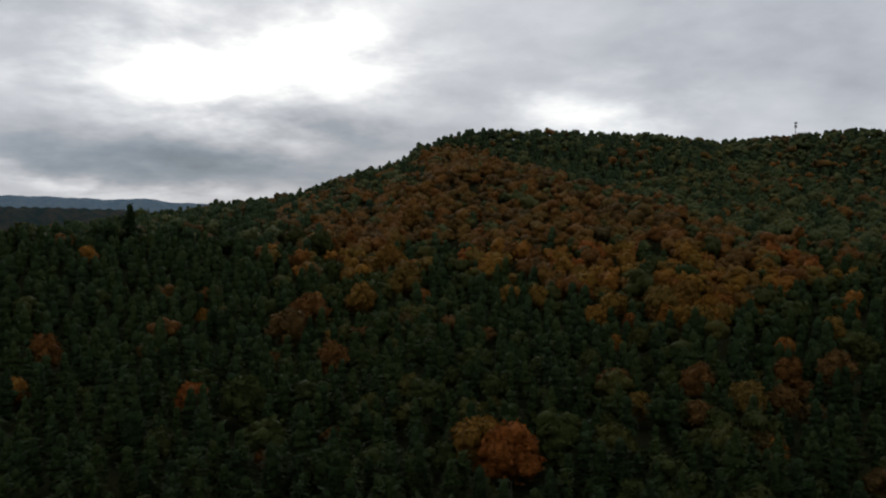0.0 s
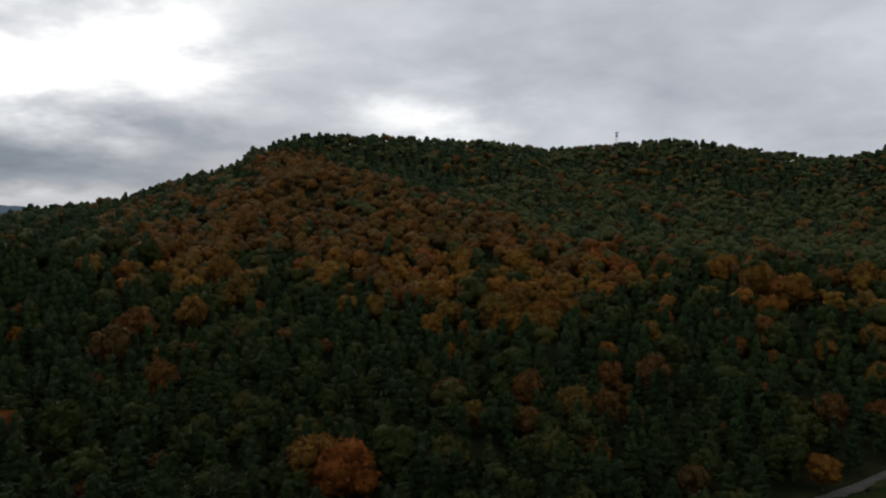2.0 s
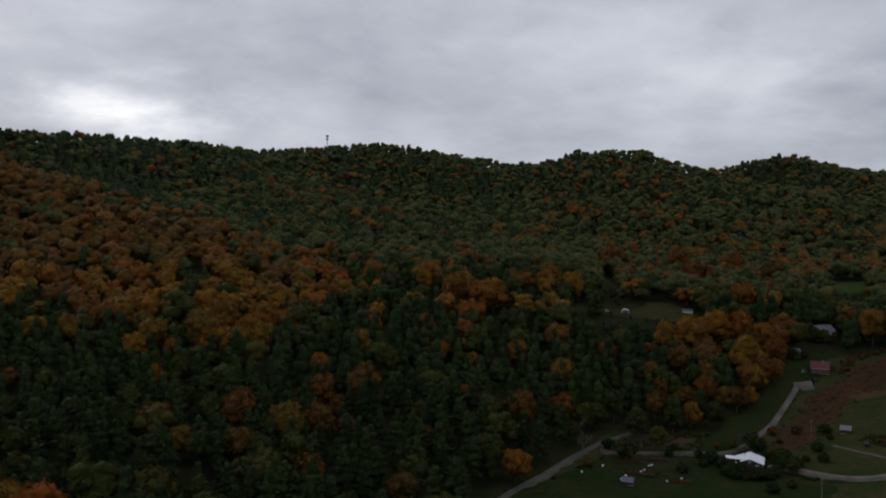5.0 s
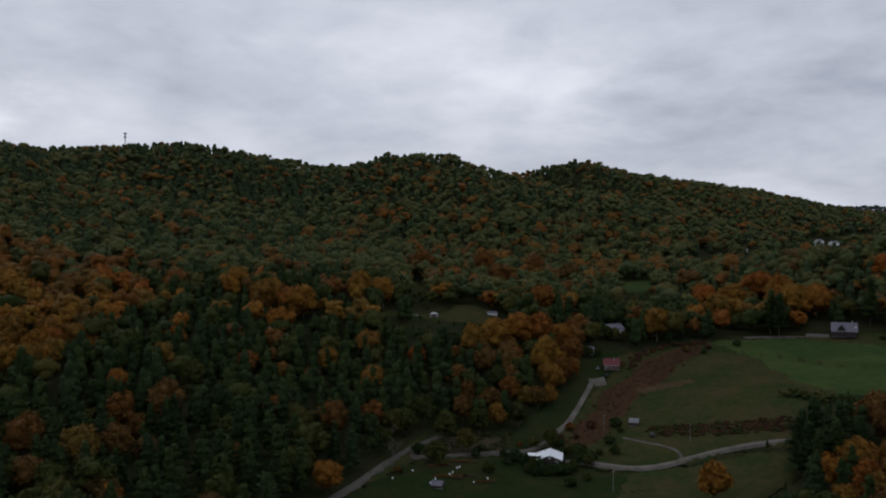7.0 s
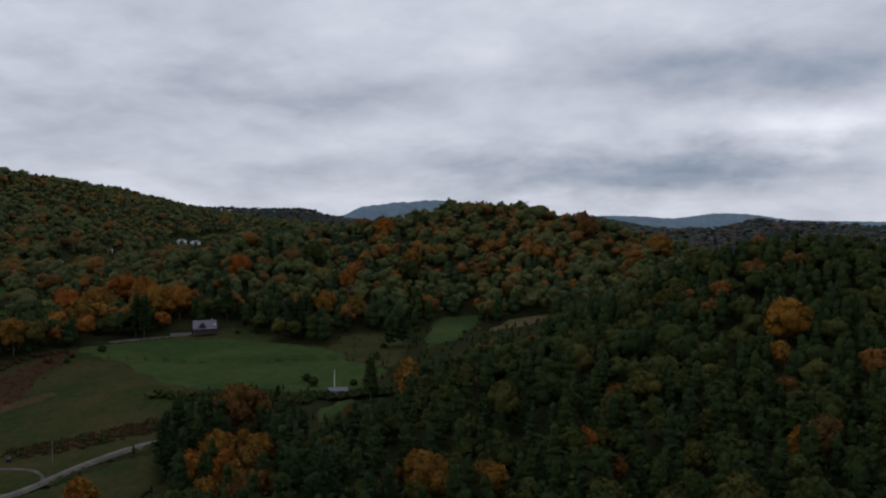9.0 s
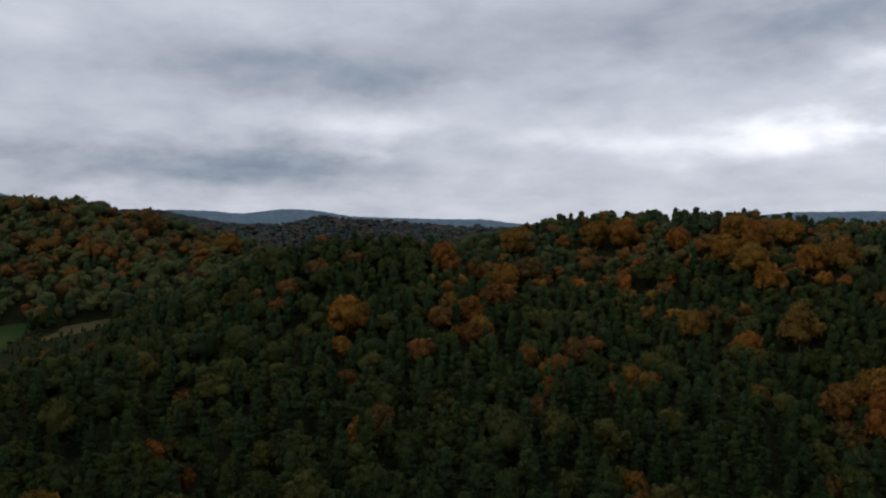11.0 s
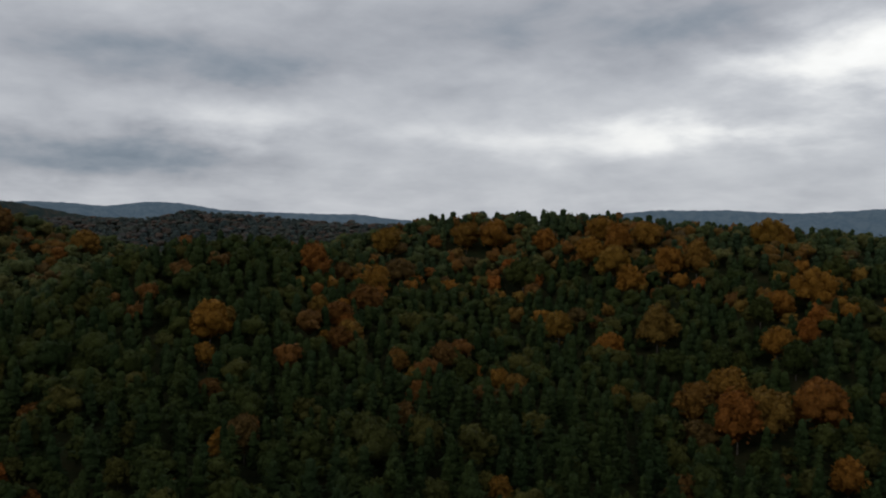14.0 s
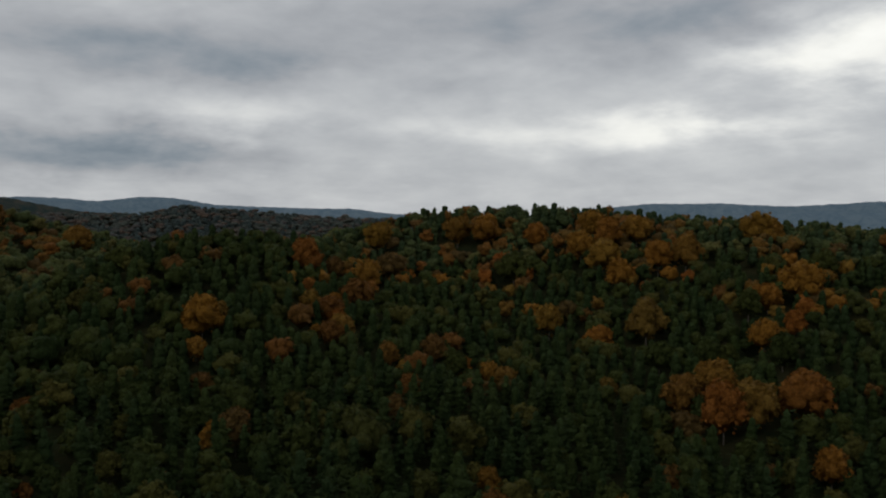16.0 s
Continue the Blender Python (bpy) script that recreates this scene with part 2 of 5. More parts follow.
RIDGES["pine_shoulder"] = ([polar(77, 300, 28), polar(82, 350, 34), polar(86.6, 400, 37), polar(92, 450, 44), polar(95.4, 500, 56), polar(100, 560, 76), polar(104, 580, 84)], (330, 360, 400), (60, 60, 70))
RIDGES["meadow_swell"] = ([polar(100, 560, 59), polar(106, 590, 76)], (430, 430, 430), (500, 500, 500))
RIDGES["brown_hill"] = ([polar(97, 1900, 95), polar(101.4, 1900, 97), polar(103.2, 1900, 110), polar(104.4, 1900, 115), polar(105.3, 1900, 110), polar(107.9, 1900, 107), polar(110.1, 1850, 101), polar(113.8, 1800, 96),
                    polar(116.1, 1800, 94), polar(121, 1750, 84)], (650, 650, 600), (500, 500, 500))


def crest_distance(x, y, line):
    """The distance to a crest line, the crest's height abreast of the point, the side on which it lies, and how far along the line."""
    found = []
    for (ax, ay, az), (bx, by, bz) in zip(line, line[1:]):
        dx, dy = bx - ax, by - ay
        s = np.clip(((x - ax) * dx + (y - ay) * dy) / (dx * dx + dy * dy), 0, 1)
        d = np.hypot(x - ax - s * dx, y - ay - s * dy)
        found.append((d, az + s * (bz - az), np.sign((x - ax) * dy - (y - ay) * dx), (len(found) + s) / (len(line) - 1)))
    best = np.min([f[0] for f in found], axis=0)
    total, height, side, along = 0, 0, 0, 0
    for d, h, sd, f in found:
        w = np.exp(-(d - best) / (9 + 0.22 * best))
        total, height, side, along = total + w, height + w * h, side + w * sd, along + w * f
    return best, height / total, side / total, along / total


def wave(x, y, size, seed):
    """A smooth, uneven swell between about -1 and 1."""
    a, b = x / size + seed * 1.7, y / size - seed * 0.9
    return (np.sin(a + 1.3 * np.sin(b * 0.7 + seed)) + np.sin(b * 1.1 + 1.1 * np.sin(a * 0.6 - seed)) + np.sin((a + b) * 0.63 + 2 * seed)) / 3


def land(x, y):
    """The ground's height."""
    x, y = np.asarray(x, float), np.asarray(y, float)
    s, r = 0.743 * x + 0.669 * y, np.hypot(x, y)
    az = np.degrees(np.arctan2(x, y))
    east = np.clip((az - 86) / 18, 0, 1)
    bank = 0.175 * np.clip((68 - az) / 16, 0, 1) * np.clip((az - 18) / 18, 0, 1)
    climb = 0.112 * np.clip(s - 335, 0, 260) + bank * np.clip(s - 425, 0, 115) + 0.04 * np.clip(s - 595, 0, 1400)
    base = 9 + climb * np.clip((r - 200) / 150, 0, 1) * (1 - east * east * (3 - 2 * east) * np.clip((r - 700) / 300, 0, 1))
    power = np.zeros(x.shape)
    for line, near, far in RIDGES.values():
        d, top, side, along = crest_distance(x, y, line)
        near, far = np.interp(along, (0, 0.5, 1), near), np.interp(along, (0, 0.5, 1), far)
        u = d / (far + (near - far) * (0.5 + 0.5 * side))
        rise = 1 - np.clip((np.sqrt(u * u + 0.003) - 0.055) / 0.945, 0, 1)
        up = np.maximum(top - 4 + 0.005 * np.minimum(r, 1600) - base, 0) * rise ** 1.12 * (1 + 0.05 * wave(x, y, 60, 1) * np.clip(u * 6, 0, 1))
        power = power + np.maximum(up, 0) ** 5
    h = base + power ** 0.2
    # the meadow's knoll, with the house on top
    kx, ky, _ = polar(66, 440, 0)
    h = h + 9 * np.exp(-(((x - kx) / 75) ** 2 + ((y - ky) / 65) ** 2))
    return h + 0.8 * wave(x, y, 45, 3) * np.clip((r - 150) / 100, 0, 1)


GRID = np.arange(-2000, 3100, 12.0)
HEIGHTS = land(*np.meshgrid(GRID, GRID, indexing="ij"))


def land_grid(x, y):
    """The ground's height, quickly, between the knots of a coarse grid."""
    u, v = np.clip((x + 2000) / 12.0, 0, len(GRID) - 1.01), np.clip((y + 2000) / 12.0, 0, len(GRID) - 1.01)
    i, j = u.astype(int), v.astype(int)
    u, v = u - i, v - j
    return (HEIGHTS[i, j] * (1 - u) + HEIGHTS[i + 1, j] * u) * (1 - v) + (HEIGHTS[i, j + 1] * (1 - u) + HEIGHTS[i + 1, j + 1] * u) * v


# open land: outlines on the ground, x and y
CLEARINGS = {}
CLEARINGS["meadow"] = [(483, 273), (514, 251), (533, 224), (544, 194), (539, 165), (528, 132), (489, 99), (471, 76), (435, 87), (421, 108), (419,
    139), (405, 172), (458, 232)]
CLEARINGS["field_edge"] = [(528, 132), (558, 128), (579, 109), (555, 82), (511, 74), (478, 80), (489, 99)]
CLEARINGS["far_meadow"] = [(642, 69), (640, 33), (621, 38), (550, 46), (521, 64), (595, 72)]
CLEARINGS["dry_field"] = [(625, 17), (638, -18), (612, -9), (571, 27)]
CLEARINGS["pasture"] = [(385, 272), (414, 274), (464, 273), (483, 273), (458, 232), (405, 172), (378, 166), (349, 191), (350, 247)]
CLEARINGS["red_field"] = [(303, 247), (342, 262), (368, 272), (415, 279), (457, 279), (485, 272), (455, 259), (406, 253), (377, 246), (347, 243),
    (315, 231), (301, 236)]
CLEARINGS["tan_patch"] = [(380, 258), (395, 256), (411, 247), (406, 238), (390, 239), (377, 246)]
CLEARINGS["lawn"] = [(189, 269), (209, 270), (246, 280), (280, 256), (292, 234), (294, 220), (292, 207), (288, 152), (267, 140), (164, 257)]
CLEARINGS["roadside"] = [(293, 207), (314, 183), (343, 153), (319, 140), (291, 147), (280, 147), (263, 183)]
CLEARINGS["loop_field"] = [(294, 220), (310, 236), (330, 233), (342, 223), (360, 159), (347, 155), (317, 187), (302, 197)]
CLEARINGS["slope_lawn"] = [(283, 258), (290, 272), (323, 283), (356, 291), (382, 302), (413, 305), (425, 294), (372, 274), (310, 253)]
CLEARINGS["yard"] = [(249, 281), (265, 291), (300, 274), (283, 256)]
CLEARINGS["verge"] = [(192, 267), (237, 286), (265, 294), (272, 288), (246, 280), (208, 270)]
CLEARINGS["house_clearing"] = [(351, 432), (384, 420), (421, 434), (445, 435), (431, 407), (405, 382), (373, 402), (347, 422)]
CLEARINGS["far_clearing"] = [(648, 465), (678, 443), (626, 406), (603, 423)]
CLEARINGS["end_field"] = [(1379, 570), (1449, 588), (1588, 573), (1514, 552), (1435, 539)]
CLEARINGS["lower_patch"] = [(399, 103), (412, 93), (416, 83), (397, 90), (375, 96)]
CLEARINGS["brushy_field"] = [(466, 546), (493, 550), (438, 486), (409, 473)]
CLEARINGS["house_yard"] = [(514, 251), (543, 228), (562, 196), (551, 165), (539, 169), (532, 223)]

# patches of the woods where the maples have turned: share of them, outline
PATCHES = []
PATCHES.append((0.95, [(11, 1186), (81, 1058), (120, 840), (176, 838), (200, 723), (226, 658), (247, 602), (247, 541), (216, 493), (198, 498), (166, 446), (137, 422), (116, 437), (102, 481), (74, 509), (53, 539), (17, 529), (-9, 562), (-34, 554), (-63, 518), (-91, 537), (-110, 628), (-90, 737), (-62, 983)]))
PATCHES.append((0.4, [(-153, 668), (-156, 1041), (-59, 1052), (-16, 968), (-59, 938), (-90, 737), (-96, 550), (-116, 555)]))
PATCHES.append((0.1, [(-38, 615), (-10, 643), (19, 628), (21, 550), (-9, 562)]))
PATCHES.append((0.62, [(581, -369), (556, -406), (529, -441), (508, -505), (450, -500), (401, -446), (386, -405), (401, -377), (435, -374), (450, -340), (470, -318), (506, -296), (567, -330)]))
PATCHES.append((0.5, [(425, -507), (401, -542), (345, -512), (306, -455), (283, -398), (283, -364), (328, -402), (356, -451)]))
PATCHES.append((0.35, [(516, -201), (592, -295), (571, -322), (508, -288), (433, -224), (402, -199), (411, -177), (453, -181)]))
PATCHES.append((0.6, [(297, 565), (307, 533), (313, 482), (367, 478), (373, 442), (333, 405), (278, 416), (254, 454)]))
PATCHES.append((0.7, [(352, 356), (386, 345), (402, 311), (385, 296), (344, 277), (326, 284), (336, 317)]))
PATCHES.append((0.4, [(599, 702), (768, 598), (985, 581), (654, 380), (619, 428), (434, 359), (427, 437), (452, 528)]))
PATCHES.append((0.75, [(573, 337), (600, 308), (603, 253), (538, 223), (500, 249), (454, 263)]))
PATCHES.append((0.42, [(823, 165), (840, 58), (850, -9), (774, -111), (713, -55), (733, -8), (686, 83), (719, 125), (683, 146)]))
PATCHES.append((0.4, [(303, 53), (295, 7), (268, 6), (269, 45)]))

# trees that stand out: x, y, size
SPECIMENS = {}
SPECIMENS["orange grove 1"] = [(-45.2, 475.9, 1.48), (-35.7, 574.3, 1.5), (-21.5, 514.3, 1.47), (-54.6, 426.2, 0.72), (-164.0, 324.6, 0.79), (-127.7,
    453.3, 0.67), (-35.4, 636.9, 1.21), (-25.6, 713.5, 1.5), (13.4, 284.9, 1.33), (23.0, 273.5, 1.36), (77.2, 330.4, 0.95), (119.5, 328.4, 1.19),
    (159.8, 396.8, 0.66), (93.6, 463.9, 1.08), (81.8, 449.5, 0.87), (99.4, 448.0, 0.7), (165.2, 460.7, 1.05), (85.4, 415.1, 0.61), (124.8, 437.3,
    1.09), (148.1, 446.1, 0.9), (271.9, -298.1, 1.5), (270.5, -318.0, 1.49), (248.7, -298.2, 1.5), (246.1, -314.3, 1.5), (237.1, -335.5, 1.5), (199.0,
    -300.9, 1.13), (393.0, -315.8, 1.31), (345.6, -346.5, 1.5), (331.2, -429.6, 1.15), (327.8, -455.2, 1.5)]
SPECIMENS["orange grove 2"] = [(299.4, -411.9, 1.08), (295.6, -382.2, 1.25), (255.1, -180.4, 0.68), (563.6, -358.5, 1.5), (546.7, -373.5, 1.5),
    (512.9, -396.3, 1.5), (472.7, -405.8, 1.5), (475.6, -434.7, 1.5), (470.8, -457.6, 1.5), (444.8, -402.1, 1.5), (414.7, -389.6, 1.5), (417.3,
    -426.7, 1.5), (408.5, -443.5, 1.5), (502.8, -442.1, 1.5), (417.0, -526.4, 1.5), (408.1, -533.4, 1.26), (498.3, -248.9, 1.44), (520.0, -214.5,
    1.5), (585.7, -301.0, 1.5), (443.2, -127.1, 1.42), (450.0, -138.1, 1.11), (418.5, -117.6, 0.86), (378.8, -203.3, 0.85), (366.4, -206.2, 0.64),
    (769.8, -110.6, 1.5), (425.0, 61.6, 1.13), (309.5, 102.9, 0.96), (306.0, 111.7, 0.88), (325.0, 104.0, 0.92), (661.4, 233.8, 1.2)]
SPECIMENS["orange grove 3"] = [(676.2, 148.6, 1.18), (602.4, 149.9, 1.33), (603.6, 126.5, 1.17), (283.6, 12.1, 0.84), (294.0, 37.8, 0.8), (737.2,
    104.1, 1.24), (807.8, 140.8, 1.5), (317.8, -21.9, 0.77), (312.5, 127.5, 0.83), (325.0, 122.8, 0.93), (302.6, 107.2, 0.87), (286.1, 110.9, 0.83),
    (334.8, 115.2, 0.72), (192.1, 270.7, 0.82), (162.0, 399.1, 0.73), (115.1, 292.8, 0.86), (280.4, 501.0, 1.37), (301.2, 555.2, 0.84), (286.0, 467.2,
    1.44), (297.4, 445.5, 1.28), (352.3, 458.9, 1.38), (358.0, 441.5, 1.22), (351.8, 349.7, 1.07), (364.8, 344.0, 1.32), (381.4, 341.3, 1.22), (391.7,
    332.6, 1.35), (394.6, 317.8, 1.09), (363.5, 304.3, 1.25), (350.8, 289.8, 0.99), (329.5, 288.6, 0.63)]
SPECIMENS["orange grove 4"] = [(339.2, 281.9, 0.72), (371.3, 293.0, 0.77), (298.9, 281.3, 0.68), (440.7, 374.6, 1.38), (561.4, 320.9, 1.39), (530.0,
    294.6, 1.5), (582.9, 311.2, 1.5), (581.2, 273.6, 1.5), (568.4, 258.0, 1.49), (569.3, 243.9, 1.33), (284.0, 157.3, 0.99), (452.0, 291.0, 1.28),
    (485.7, 296.6, 0.81), (602.0, 300.0, 1.5)]
SPECIMENS["rust grove 1"] = [(-76.2, 419.7, 1.5), (-77.0, 382.6, 0.85), (-48.6, 380.0, 1.11), (-71.5, 451.9, 1.42), (-39.0, 306.2, 0.6), (114.5,
    295.0, 0.93), (115.5, 452.5, 0.89), (105.8, 348.7, 1.06), (98.4, 320.0, 0.98), (151.5, 349.2, 0.73), (-58.8, 283.5, 0.64), (-169.7, 362.3, 1.15),
    (372.9, -226.1, 1.03), (460.1, -222.8, 1.32), (437.8, -195.0, 1.13), (410.6, -186.5, 1.07), (339.8, -194.7, 0.93), (322.6, -176.9, 0.88), (295.4,
    -73.3, 0.67), (525.7, -279.7, 1.4), (399.1, -333.3, 1.1), (517.2, -233.2, 1.07), (803.3, -48.0, 1.5), (444.5, -187.6, 0.5), (359.3, 124.6, 1.38),
    (302.1, -31.0, 0.59), (290.2, 46.8, 0.58), (410.0, -46.6, 0.55), (377.8, 80.5, 0.52), (336.9, 326.0, 1.01)]
SPECIMENS["rust grove 2"] = [(325.3, 296.4, 0.89), (361.6, 291.7, 0.94), (383.8, 301.0, 0.94), (310.7, 296.4, 0.83), (314.3, 324.8, 0.83), (332.3,
    283.5, 0.76), (305.1, 306.9, 0.84), (287.6, 293.0, 0.8), (519.2, 584.0, 1.5), (523.4, 488.7, 1.5), (617.2, 533.2, 1.5), (561.5, 447.9, 1.5),
    (559.6, 543.9, 1.5), (246.5, 311.5, 0.87)]
SPECIMENS["olive grove 1"] = [(-74.7, 318.9, 1.5), (-68.9, 535.7, 1.29), (-88.5, 622.5, 1.35), (-111.0, 644.4, 1.24), (138.3, 367.3, 0.6), (95.2,
    409.8, 1.01), (90.0, 375.8, 0.84), (-8.3, 307.5, 0.6), (14.3, 264.4, 0.53), (315.1, -326.3, 1.07), (330.4, -411.9, 1.24), (279.2, -376.1, 1.22),
    (297.9, -357.5, 0.77), (342.0, -496.3, 1.27), (477.1, -350.2, 1.5), (356.1, -229.1, 1.0), (443.0, -162.5, 0.62), (422.6, -66.0, 0.91), (489.1,
    -81.1, 1.05), (359.7, -114.1, 0.54), (319.9, -28.0, 0.86), (306.9, -39.0, 0.75), (309.5, -59.2, 0.76), (291.8, -116.6, 0.76), (304.7, -349.0,
    0.98), (249.5, -186.3, 0.5), (1655.0, -197.3, 1.5), (715.4, 185.4, 1.5), (331.7, 51.8, 0.81), (288.0, 25.6, 0.92)]
SPECIMENS["olive grove 2"] = [(415.6, -61.0, 0.8), (491.1, -76.4, 1.06), (703.2, 103.8, 1.28), (555.7, 150.8, 0.96), (637.9, 83.4, 1.22), (286.6,
    280.5, 0.78), (310.0, 276.8, 0.73), (267.4, 283.3, 0.8), (256.0, 298.0, 0.76), (245.7, 267.1, 0.64), (265.7, 268.6, 0.7), (330.0, 308.8, 0.87),
    (270.3, 302.3, 0.89), (251.3, 300.6, 0.76), (132.4, 356.1, 0.65), (188.4, 380.2, 0.51), (301.9, 248.9, 0.53), (195.9, 389.3, 0.84), (93.6, 324.2,
    0.83)]
SPECIMENS["olive by the houses"] = [(433, 308, 0.5), (436.5, 304, 0.44), (430, 312, 0.55), (401, 303.5, 0.36), (404.5, 300, 0.32), (400, 307.5, 0.4)]
SPECIMENS["pine grove 1"] = [(410.1, 77.6, 1.15), (554.3, 153.8, 1.32), (552.4, 160.2, 1.26), (519.6, 87.1, 1.02), (523.8, 80.0, 1.03), (320.9, 129.2,
    1.13), (318.5, 138.8, 1.03), (314.6, 132.5, 0.96), (323.4, 143.8, 1.21), (327.1, 139.7, 1.32), (-219.6, 559.4, 1.08), (-228.9, 557.3, 0.98),
    (-222.9, 553.5, 0.92), (-214.1, 580.8, 1.5), (-105.9, 429.0, 1.06), (-115.2, 428.0, 0.97), (-109.8, 423.6, 0.9), (44.2, 323.3, 1.21), (388.3,
    118.0, 0.62), (601.5, 154.6, 0.99), (600.6, 163.3, 0.9), (596.5, 158.2, 0.84), (570.2, 210.1, 1.4), (527.7, 255.6, 1.42)]
SPECIMENS["pine grove 2"] = [(524.3, 248.2, 1.27)]


def inside(x, y, outline, ragged=4.0):
    """Whether points lie within an outline whose edge is uneven."""
    x, y = x + ragged * wave(x, y, 7, 2), y + ragged * wave(x, y, 8, 5)
    hit = np.zeros(np.shape(x), bool)
    for (ax, ay), (bx, by) in zip(outline, outline[1:] + outline[:1]):
        if ay != by:
            hit ^= ((ay > y) != (by > y)) & (x < (bx - ax) * (y - ay) / (by - ay) + ax)
    return hit


def near_line(x, y, line):
    """The distance to a line of points."""
    best = np.full(np.shape(x), 1e9)
    for (ax, ay), (bx, by) in zip(line, line[1:]):
        dx, dy = bx - ax, by - ay
        s = np.clip(((x - ax) * dx + (y - ay) * dy) / (dx * dx + dy * dy + 1e-9), 0, 1)
        best = np.minimum(best, np.hypot(x - ax - s * dx, y - ay - s * dy))
    return best


ROADS = {
    "dirt_road": (2.9, [(150.0, 246.0), (177.2, 259.6), (195.2, 267.6), (213.1, 274.3), (230.4, 280.2), (240.4, 283.1), (250.5, 285.7), (259.0, 286.7), (267.0, 287.7)]),
    "farm_lane": (2.2, [(250.5, 285.7), (243.8, 278.7), (248.9, 274.0), (256.2, 270.1), (270.3, 263.5), (282.1, 257.0), (292.4, 253.2), (308, 255.5)]),
    "gravel_drive": (3.0, [(305, 251), (309.5, 256.2), (326.8, 262.1), (345.0, 268.8), (366.3, 278.0), (377.1, 283.1)]),
    "gravel_road": (2.5, [(291, 232), (295, 223.5), (296.4, 213.8), (298.5, 204), (303.5, 196), (311, 190), (317.5, 186.5), (328, 179), (340, 167.8), (348, 156.8), (353, 144), (355, 130)]),
    "loop_drive": (1.5, [(325, 226), (324.3, 222.5), (323.4, 213.2), (323.2, 206.1), (320.9, 196.3), (315.5, 190), (310.5, 189.5)]),
    "valley_road": (5.0, [(644, 403), (686, 414), (712, 417), (759, 431)]),
    "house_drive": (2.3, [(505, 262), (520, 250), (530, 238), (538, 226)]),
}


def wooded(x, y):
    """Whether the woods grow here."""
    free = ~((np.hypot(x, y) > 1150) & (np.degrees(np.arctan2(x, y)) > 122))
    for outline in [*CLEARINGS.values(), OPEN_VALLEY]:
        free &= ~inside(x, y, outline)
    for width, line in ROADS.values():
        free &= near_line(x, y, line) > width * 0.5 + 4.5
    for (hx, hy), room in YARDS:
        free &= np.hypot(x - hx, y - hy) > room
    return free


# the whole of the open land between the fields and the roads
OPEN_VALLEY = [(300, 230), (298, 252), (330, 264), (380, 292), (440, 290), (480, 260), (520, 232), (430, 168), (380, 160), (345, 168), (310, 188)]
YARDS = [((300, 228), 9), ((286, 236), 15), ((294, 246), 15), ((398, 287), 13), ((541, 216), 17), ((548, 201), 12), ((419.9, 96.3), 15), ((424, 74), 11), ((343, 232), 9), ((377, 412), 12), ((421, 400), 11), ((1293, 554), 30), ((1342, 553), 30), ((1054, 550), 25), ((1150, 531), 25), ((951, 531), 25), ((909, 532), 22), ((440, 314), 8)]


def autumn_share(x, y):
    """The share of trees that have turned, by place."""
    r, a = np.hypot(x, y), np.degrees(np.arctan2(x, y))
    share = np.where(r < 450, 0.014, 0.05)
    share = np.where((a > 12) & (a < 72) & (r > 560), np.where(a > 36, 0.2, 0.1), share)
    share = np.where((a > 70) & (a < 94) & (r > 600), 0.20, share)
    share = np.where((a > 101) & (r > 380), 0.07, share)
    share = np.where((a > 90) & (r > 1100), 0.38, share)
    share = np.where((a > 28) & (a < 70) & (r > 430) & (r < 700), 0.10, share)
    share = np.where(a < -8, 0.02, share)
    share = np.where((a > 84) & (a < 122) & (r < 560), 0.012, share)
    for d, outline in PATCHES:
        share = np.where(inside(x, y, outline, 12.0), d, share)
    return share


def leafy_share(x, y):
    """The share of green trees that bear leaves, not needles."""
    r, a = np.hypot(x, y), np.degrees(np.arctan2(x, y))
    share = np.where(r < 450, 0.24, 0.3)
    share = np.where((a > 12) & (a <= 36) & (r > 560), 0.42, share)
    share = np.where((a > 36) & (a < 72) & (r > 560), 0.7, share)
    share = np.where((a <= 12) & (r > 560), 0.22, share)
    share = np.where((a > 66) & (a < 101) & (r > 560), 0.5, share)
    share = np.where((a > 84) & (r < 620), 0.36, share)
    return np.where(a < -8, 0.06, share) + 0.15 * wave(x, y, 55, 4)



def in_the_way(x, y, height):
    """Trees that would stand before open land, seen from the camera's place."""
    return tip_before(x, y, height * 1.1) | tip_before(x, y, height * 0.75) | tip_before(x, y, height * 0.45) | tip_before(x + 3.5, y + 3.5, height * 0.8) | tip_before(x - 3.5, y - 3.5, height * 0.8)


def tip_before(x, y, height):
    cx, cy, cz = 3.5, -3.0, 117.0
    top = land_grid(x, y) + height
    everyone, az = np.zeros(len(x), bool), np.degrees(np.arctan2(x, y))
    some = np.nonzero((az > 30) & (az < 100) & (np.hypot(x, y) < 1300))[0]
    x, y, top = x[some], y[some], top[some]
    found, done = np.zeros(len(x), bool), np.zeros(len(x), bool)
    for f in np.linspace(1.02, 2.3, 90):
        px, py, pz = cx + (x - cx) * f, cy + (y - cy) * f, cz + (top - cz) * f
        hit = ~done & (land_grid(px, py) >= pz)
        if hit.any():
            for outline in CLEARINGS.values():
                found |= hit & inside(px, py, outline, 0.0)
            for hx, hy in ((377, 412), (421, 400), (398, 286), (1293, 554), (1342, 553), (1054, 550), (1150, 531), (951, 531), (909, 532), (690, 415), (419.9, 96.3), (424, 74)):
                found |= hit & (np.hypot(px - hx, py - hy) < 9)
        done |= hit
    everyone[some] = found
    return everyone


